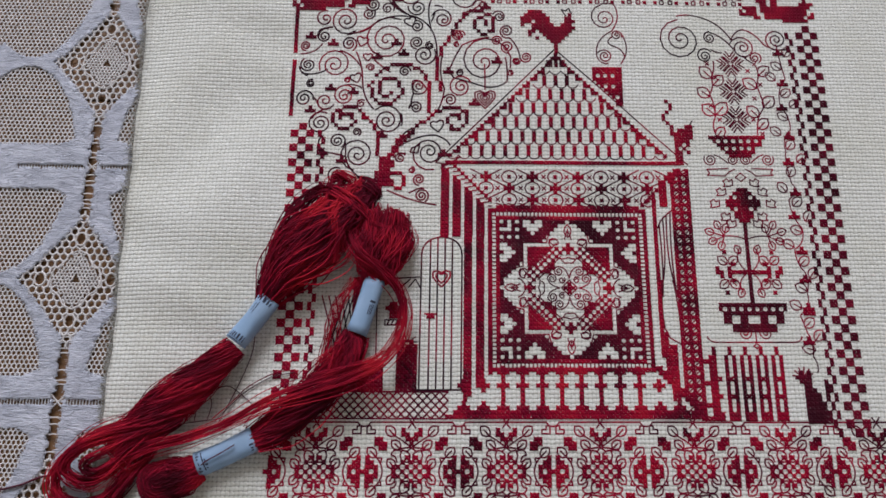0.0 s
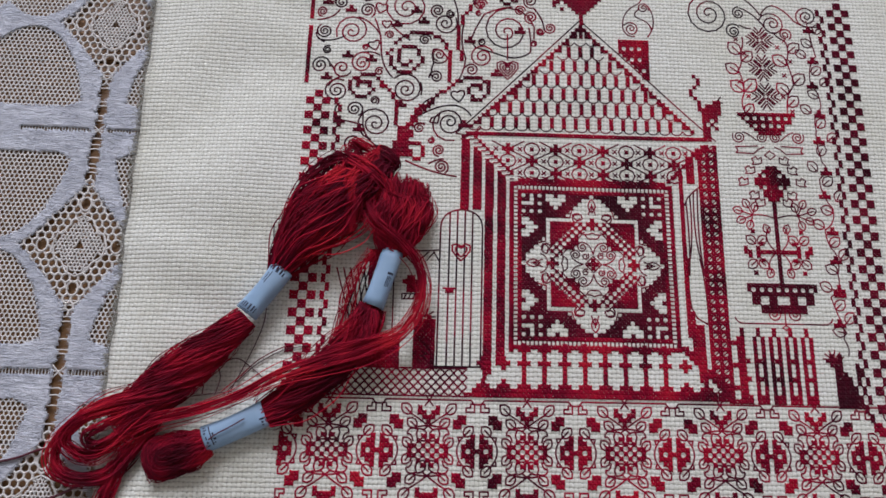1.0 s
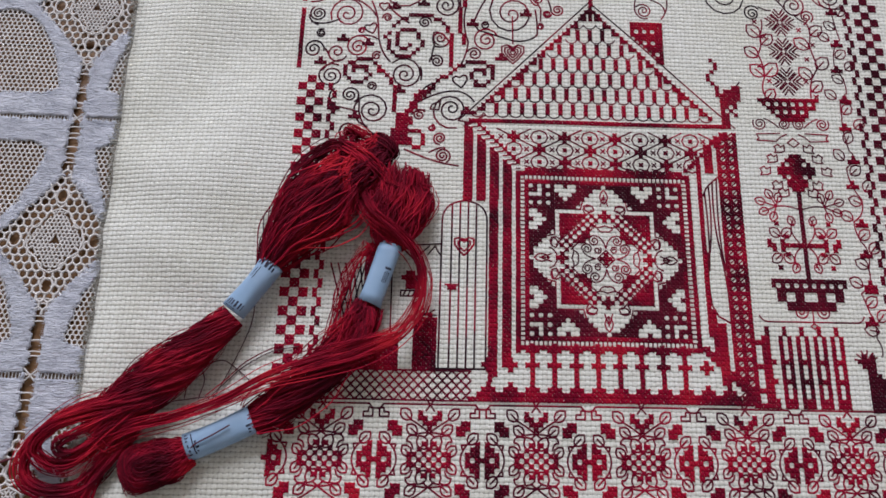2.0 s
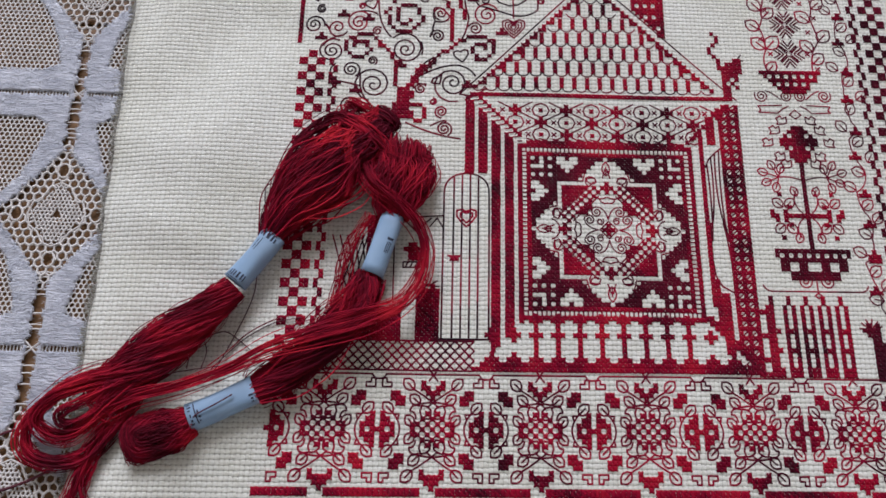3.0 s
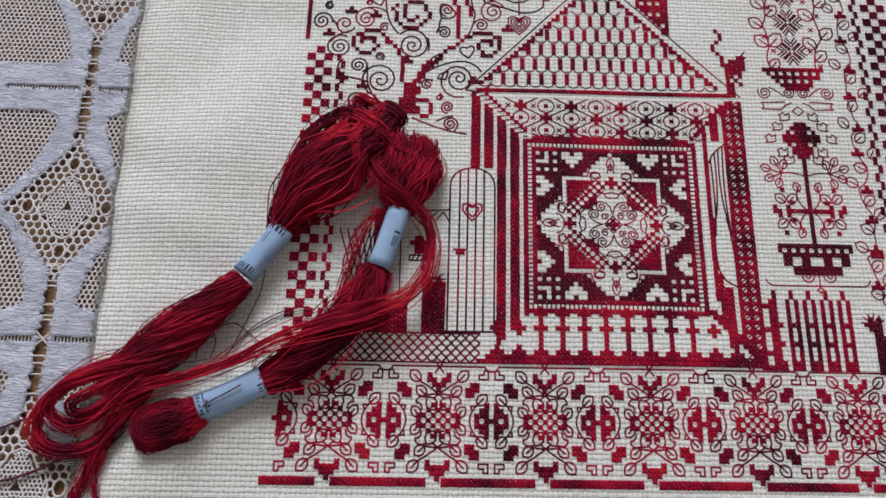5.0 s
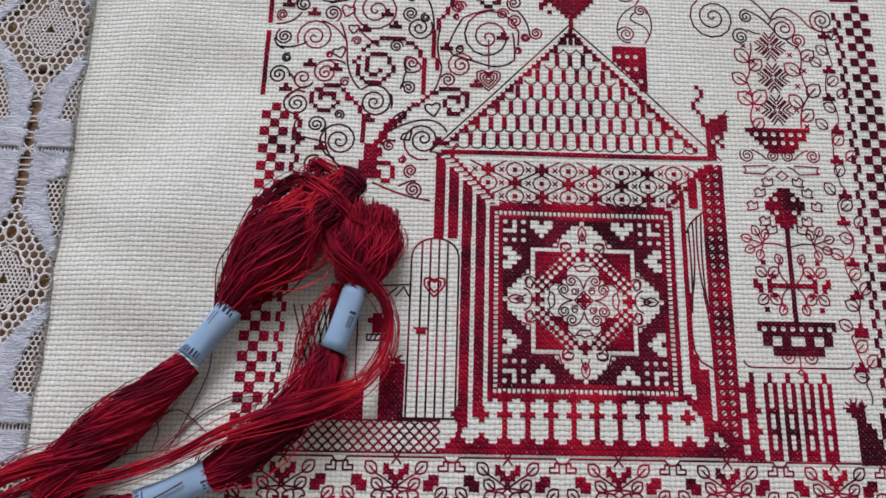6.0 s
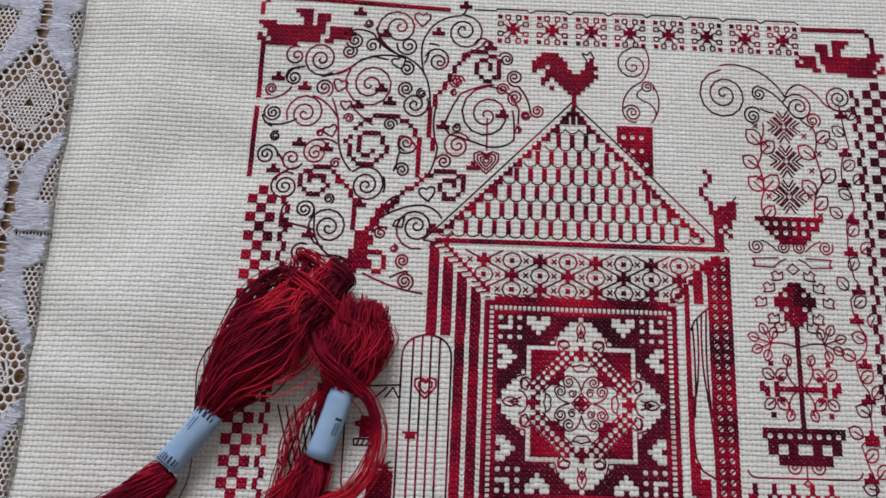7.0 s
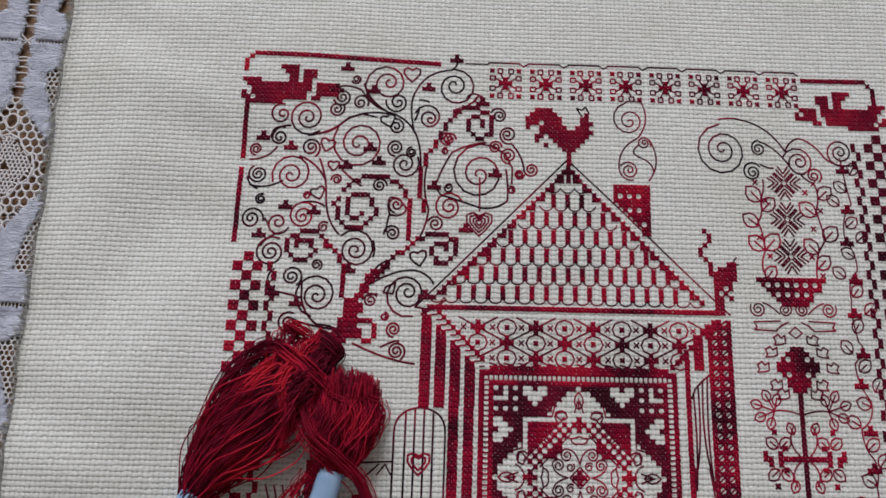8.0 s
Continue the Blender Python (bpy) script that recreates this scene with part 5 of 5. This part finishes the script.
def band(parent, a, b, hw, hh, bars, seed):
    """A paper sleeve round a skein, with printed bars where its writing is."""
    a, b = Vector(a) / 1000, Vector(b) / 1000
    along = (b - a).normalized()
    side = Vector((-along.y, along.x, 0)).normalized()
    up = along.cross(side) * -1
    up = up if up.z > 0 else -up
    hw, hh = hw / 1000, hh / 1000
    rnd = random.Random(seed)
    verts, faces = [], []
    n, rows = 28, 7

    def skin(f, k, lift=0.0):
        an = 2 * math.pi * k / n
        c, s = math.cos(an), math.sin(an)
        q = 1 + 0.05 * math.sin(3 * an + 5 * f + seed) - 0.05 * math.sin(f * math.pi)
        return a.lerp(b, f) + side * (hw * q + lift) * math.copysign(abs(c) ** 0.85, c) + up * (hh * q + lift) * math.copysign(abs(s) ** 0.8, s)

    for layer, lift in ((0, 0.0), (1, -0.00025)):
        for j in range(rows + 1):
            for k in range(n):
                verts.append(skin(j / rows, k, lift))
    for layer in (0, 1):
        o = layer * (rows + 1) * n
        for j in range(rows):
            for k in range(n):
                f = (o + j * n + k, o + j * n + (k + 1) % n, o + (j + 1) * n + (k + 1) % n, o + (j + 1) * n + k)
                faces.append(f if layer == 0 else f[::-1])
    o = (rows + 1) * n
    for j in (0, rows):
        for k in range(n):
            f = (j * n + k, j * n + (k + 1) % n, o + j * n + (k + 1) % n, o + j * n + k)
            faces.append(f[::-1] if j == 0 else f)
    sleeve = mesh_of("paper_band", verts, faces, PAPER, parent, "pale blue paper band")
    # printed marks: f from end to end, k from side to side over the top
    for f0, f1, k0, k1 in bars:
        vs, fs = [], []
        m = 6
        for i in range(m + 1):
            for f in (f0, f1):
                vs.append(skin(f, k0 + (k1 - k0) * i / m, 0.00006))
        for i in range(m):
            fs.append((2 * i, 2 * i + 1, 2 * i + 3, 2 * i + 2))
        mesh_of("printed_bar", vs, fs, INK, sleeve, "dark printed bar")
    return sleeve


def letters(rnd, f0, f1, k0, k1, count):
    """Bars that stand for a line of small print across the band."""
    out, w = [], (k1 - k0) / count
    for i in range(count):
        out.append((f0 + rnd.uniform(0, 0.015), f1 - rnd.uniform(0, 0.03), k0 + i * w, k0 + (i + rnd.uniform(0.35, 0.6)) * w))
    return out


rnd = random.Random(21)
first = empty("floss_skein", "dark red floss skein with one pale blue paper band", "thread skein", "skeins on the cloth")
bundle("hank", first, [(-96, 5.5, 4.8, 3.8, 3.2), (-103, -2, 5, 5.2, 4), (-112, -11, 5.4, 6.6, 4.4), (-122, -20, 5, 7, 4), (-132, -29, 4.4, 6.4, 3.4)], 220, 1, 1.3, loop=6, wild=0.1, label="loose dark red strands below the band")
bundle("fan", first, [(-86, 22, 4.5, 3.2, 3.2), (-83, 33, 5, 4.4, 4), (-76, 44, 6, 6.2, 4.5), (-69, 52.5, 6, 6, 4), (-64, 58.5, 5, 4, 3)], 26, 2, 0.5, loop=6, r=0.0002, mat=DEEP, wild=0.14, wide=True, label="fanned dark red loops above the band")
bundle("fan", first, [(-86, 22, 4.5, 3.4, 3.2), (-79.5, 32, 6.5, 6, 5), (-71, 41, 8, 7.5, 6), (-63, 50, 8, 7, 5), (-57.5, 58, 7, 5, 4)], 80, 21, 0.2, loop=7, mat=DEEP, wild=0.12, wide=True, label="fanned dark red loops above the band")
bundle("fan", first, [(-86, 22, 4.5, 3.2, 3.2), (-77, 31, 5, 4.6, 4), (-67.5, 39, 6, 6, 4.5), (-61, 46.5, 6, 5.6, 4), (-56.5, 53, 5, 4, 3)], 56, 22, 0.2, loop=7, mat=DEEP, wild=0.14, label="fanned dark red loops above the band")
bundle("top_loop", first, [(-74, 40, 8, 5, 4), (-62, 52, 9, 6.5, 4.5), (-54, 61, 7, 6, 4), (-50, 66, 5, 5, 3)], 70, 3, 0.3, loop=6, mat=DEEP, wild=0.1, wide=True, label="dark red loop of strands")
bundle("loose_bow", first, [(-84.6, 28, 5, 1.5, 1.5), (-83.6, 40.4, 5, 2, 2), (-80.2, 51.5, 5, 2.4, 2), (-73.9, 60.4, 5, 3, 2), (-66.1, 66.4, 6, 3, 2), (-60, 64, 7, 2.4, 2)], 22, 4, 0.8, loop=6, mat=DEEP, wild=0.45, label="loose bowed strands")
bundle("stray_lock", first, [(-84, 27, 7, 1.6, 1.2), (-80, 37, 9.5, 2.2, 1.4), (-77, 46, 10, 1.8, 1.2), (-71, 55, 9.5, 2, 1.2), (-64, 62, 8, 2, 1)], 16, 41, 1.4, mat=LOOP, wild=0.4, label="bright red lock crossing the fan")
bundle("stray_lock", first, [(-62, 36, 7, 1.6, 1.2), (-60, 46, 11, 2, 1.4), (-61, 56, 11, 2, 1.4), (-56, 65, 8, 2.4, 1.2), (-53, 70, 6, 2.4, 1)], 16, 42, 1.4, loop=4, mat=LOOP, wild=0.4, label="bright red lock crossing the fan")
bundle("curled_fringe", first, [(-64, 58, 8, 3, 2), (-62.5, 66, 7, 4, 2), (-59.5, 71, 6, 4.4, 1.5)], 14, 5, 0.1, loop=5, r=0.00022, mat=LOOP, wild=0.2, wide=True, label="thin curled red ends")
bundle("end_loop", first, [(-124, -21, 5.5, 3.2, 2.4), (-141, -25.6, 5, 2.6, 2), (-151.6, -32.9, 3.5, 2.2, 2), (-157.4, -41, 1.5, 2.4, 1.8), (-156, -48, 0.5, 2.6, 1.6), (-148.4, -51, 0.5, 2.4, 1.6), (-138, -49, 1.5, 2.8, 2), (-131, -41, 3, 3, 2), (-124, -30, 4, 3, 2.4)], 44, 6, 1.2, wild=0.22, label="red loop at the skein's end")
bundle("end_loop", first, [(-126, -24, 7, 2.6, 2), (-142, -28.8, 7, 2.4, 1.9), (-151, -33.9, 5, 2, 1.8), (-153, -39.4, 3.5, 2, 1.8), (-147.5, -43.7, 3, 2.2, 1.8), (-139.7, -42.6, 4, 2.6, 2), (-130.4, -34.3, 6, 2.6, 2), (-122, -25, 6, 2.6, 2)], 36, 16, 1.2, mat=LOOP, wild=0.22, label="bright inner loop at the skein's end")
bundle("end_loop", first, [(-127, -25, 7.5, 2, 1.8), (-139.6, -32.7, 7, 1.7, 1.5), (-145.5, -36.9, 5.5, 1.4, 1.4), (-143.7, -40.1, 4.5, 1.4, 1.4), (-136.9, -38.1, 5, 1.8, 1.6), (-127, -29, 6, 2.2, 2)], 20, 17, 1.0, wild=0.25, label="small red loop at the skein's end")
bundle("trailing_fringe", first, [(-130.7, -39.3, 3, 3.2, 2), (-136, -49.3, 2, 2.6, 1.6), (-140, -59, 0.8, 2.6, 1.4), (-143, -67.5, -0.6, 2.8, 1.2), (-146, -84, -2, 3.6, 1)], 34, 7, 0.5, wild=0.25, label="trailing red thread ends")
bundle("trailing_fringe", first, [(-131, -41, 3, 2, 1.5), (-134.5, -52, 1.5, 1.6, 1), (-136.5, -59, 1, 1.6, 1), (-134, -67.4, 0.8, 1.8, 0.8), (-130, -82, 0.8, 2.2, 0.8)], 9, 8, 0.5, wild=0.3)
band(first, (-96.0, 6.8, 4.6), (-84.6, 23.4, 4.8), 4.2, 3.6, letters(rnd, 0.05, 0.17, 3.4, 10.4, 6) + letters(rnd, 0.86, 0.97, 3.5, 10.6, 5) + [(0.62, 0.80, 4.6, 4.9), (0.60, 0.84, 5.6, 5.9), (0.02, 0.035, 3, 8)], 1)

second = empty("floss_skein", "bright and dark red floss skein with two pale blue paper bands", "thread skein", "skeins on the cloth")
bundle("end_loop", second, [(-105, -37.6, 4.4, 4.2, 3.2), (-111, -40.8, 4.4, 6.6, 3.8), (-117.5, -43, 3.8, 7.0, 3.4)], 170, 9, 0.15, loop=8, wide=True, label="round red loop at the skein's end")
bundle("hank", second, [(-86.7, -29, 4.8, 4, 3.2), (-79.5, -23.5, 5, 6, 4), (-70, -15.6, 5.5, 6.6, 4.4), (-61.6, -7.1, 5.5, 6.4, 4.2), (-55.5, 2, 5, 5.6, 3.8), (-52.2, 11, 5, 4, 3.2)], 210, 10, 1.2, mat=DEEP, label="thick dark red strands between the bands")
bundle("fan", second, [(-45.3, 30, 5.5, 4.2, 3.2), (-44, 38, 6.6, 8, 4.4), (-42.6, 45, 7, 10.6, 4.8), (-42.2, 51.5, 5.8, 9.6, 3.8)], 120, 11, 0.1, loop=10, wild=0.08, label="fanned red loops above the band")
bundle("side_loop", second, [(-140, -40, 2, 2, 1.6), (-133.9, -38, 4.5, 2.2, 1.8), (-122.4, -32.8, 7.5, 2.4, 1.8), (-108.5, -29, 8.6, 2.2, 1.8), (-94.8, -23.6, 9.4, 2, 1.6), (-80.9, -17, 10, 3, 2), (-66.6, -12.4, 10.4, 3.6, 2.2), (-52, -7.2, 9.6, 3.6, 2), (-40.6, -0.6, 7.4, 2.6, 2), (-34.4, 8.8, 6, 2.6, 1.8), (-33, 19, 6.2, 2.4, 1.8), (-36.8, 28, 8.4, 2.2, 1.8), (-44.4, 34.6, 11, 2.2, 1.8), (-52.4, 40.6, 11, 1.8, 1.5), (-57, 49, 8, 1.6, 1.4)], 24, 12, 1.9, mat=LOOP, wild=0.5, label="bright red loop drawn over the bands")
bundle("side_loop", second, [(-52, 30, 9, 2, 1.5), (-58, 22, 5, 1.8, 1.5), (-62, 8, 2, 2, 1.2), (-64, -6, 3, 2, 1.5)], 12, 13, 0.8, mat=LOOP, wild=0.4)
bundle("side_loop", second, [(-46, 30, 8, 1.6, 1.3), (-37, 36, 5, 1.4, 1.2), (-31, 46, 3, 1.4, 1.2), (-32, 52, 4, 1.4, 1)], 10, 14, 0.8, mat=LOOP, wild=0.4)
bundle("flyaway", first, [(-96, 5.5, 5, 4, 3.4), (-103, -2, 5.4, 5.8, 4.4), (-112, -11, 6, 7.2, 5), (-122, -20, 5.5, 7.6, 4.6), (-132, -29, 4.5, 7, 3.6)], 14, 31, 1.0, loop=8, r=0.0002, wild=0.2, wide=True, label="stray red strands round the skein")
bundle("flyaway", first, [(-86, 22, 5, 3.8, 3.4), (-80, 33, 7, 8.5, 5.6), (-71.5, 42, 8.4, 12.5, 6.6), (-64, 51, 8.4, 12, 6), (-58.5, 58, 7, 9.5, 4.6)], 22, 32, 0.4, loop=8, r=0.00026, mat=LOOP, wild=0.16, wide=True, label="stray red loops round the skein")
bundle("flyaway", second, [(-86.7, -29, 5, 4.2, 3.4), (-79.5, -23.5, 5.4, 6.8, 4.6), (-70, -15.6, 6, 7.6, 5), (-61.6, -7.1, 6, 7.4, 4.8), (-55.5, 2, 5.4, 6.4, 4.2), (-52.2, 11, 5.2, 4.2, 3.4)], 18, 33, 1.0, r=0.0002, wild=0.36, label="stray red strands round the skein")
bundle("flyaway", second, [(-45.3, 30, 5.8, 4.6, 3.4), (-44.4, 38, 7.4, 8.6, 5), (-43.4, 46, 7.4, 10.8, 5.4), (-43, 53, 6, 10, 4.4)], 18, 34, 0.3, loop=7, r=0.00026, mat=LOOP, wild=0.12, label="stray red loops round the skein")
bundle("tuft", second, [(-52.5, 9.5, 8.6, 3.4, 0.8), (-54.5, 4, 9.4, 4.6, 1), (-57, -2, 8.6, 4.4, 1)], 40, 15, 0.2, loop=4, label="bright red strands below the band")
band(second, (-105.8, -37.2, 4.4), (-86.2, -28.0, 4.8), 4.5, 3.7, letters(rnd, 0.03, 0.09, 3.0, 10.8, 6) + [(0.12, 0.14, 3.2, 10.5)] + letters(rnd, 0.15, 0.21, 6.5, 10.5, 3) + letters(rnd, 0.90, 0.97, 8.0, 11.5, 3), 2)
band(second, (-51.6, 10.6, 5.2), (-44.8, 31.2, 6.0), 4.0, 3.4, letters(rnd, 0.36, 0.56, 8.6, 11.0, 3) + [(0.58, 0.62, 8.2, 10.8)], 3)


def stray(name, ctrl, r, mat, label, group="loose threads"):
    """One loose thread on the cloth."""
    verts, faces = [], []
    pts = [(p[0] / 1000, p[1] / 1000, p[2] / 1000) for p in smooth_line(ctrl, 12 * len(ctrl))]
    pts = [(x, y, max(z, (swell(x, y) if x > -0.1455 else LACE_TOP) + r * 1.4)) for x, y, z in pts]
    tube(verts, faces, pts, r, 5)
    return tagged(mesh_of(name, verts, faces, mat), label, "thread", group)


DARKL = "single dark maroon thread lying loose on the cloth"
REDL = "single red thread lying loose on the cloth"
stray("loose_thread", [(-89.5, 10, 3), (-90.5, 4, 0.6), (-93, -4, 0.5), (-98, -16, 0.5), (-100, -22, 4)], 0.00019, STRAY, DARKL)
stray("loose_thread", [(-74, -2.5, 1), (-82, -4, 0.6), (-91, -9, 0.5), (-97, -15, 0.6), (-102, -21, 5)], 0.00022, SKEIN, REDL)
stray("loose_thread", [(-74, -3.5, 1), (-83, -5.5, 0.6), (-92, -11, 0.5), (-99, -18, 0.6), (-101, -22, 5)], 0.00018, STRAY, DARKL)
stray("loose_thread", [(-108.5, -22, 5), (-109, -16, 0.6), (-107, -10, 0.6), (-104, -15, 0.6), (-104, -22, 5)], 0.0002, STRAY, DARKL)
stray("loose_thread", [(-103, -10, 1), (-98, -9, 0.6), (-92, -13, 0.6), (-86, -18, 3)], 0.00018, STRAY, DARKL)
stray("loose_thread", [(-123, -32, 4), (-116, -24, 2), (-108, -22, 3), (-98, -21, 6)], 0.00017, STRAY, DARKL)
stray("loose_thread", [(-86.5, 26, 4), (-89, 34, 2), (-89.5, 42, 2), (-86.5, 43, 2), (-85.5, 36, 4)], 0.0002, STRAY, DARKL)
stray("loose_thread", [(-158, -41, 1), (-164, -42, -2.5), (-172, -45, -3), (-186, -48, -3)], 0.00045, STRAY, "dark thread trailing over the lace tablecloth")
stray("loose_thread", [(-147, -53, 0), (-156, -57, -2.6), (-165, -60, -3), (-178, -61, -3)], 0.0005, STRAY, "dark thread trailing over the lace tablecloth")
stray("loose_thread", [(-92.5, -30.2, 9), (-97, -33, 8.9), (-103, -36.6, 8.5), (-106.5, -40.5, 5)], 0.00025, STRAY, "single dark thread lying over a paper band")
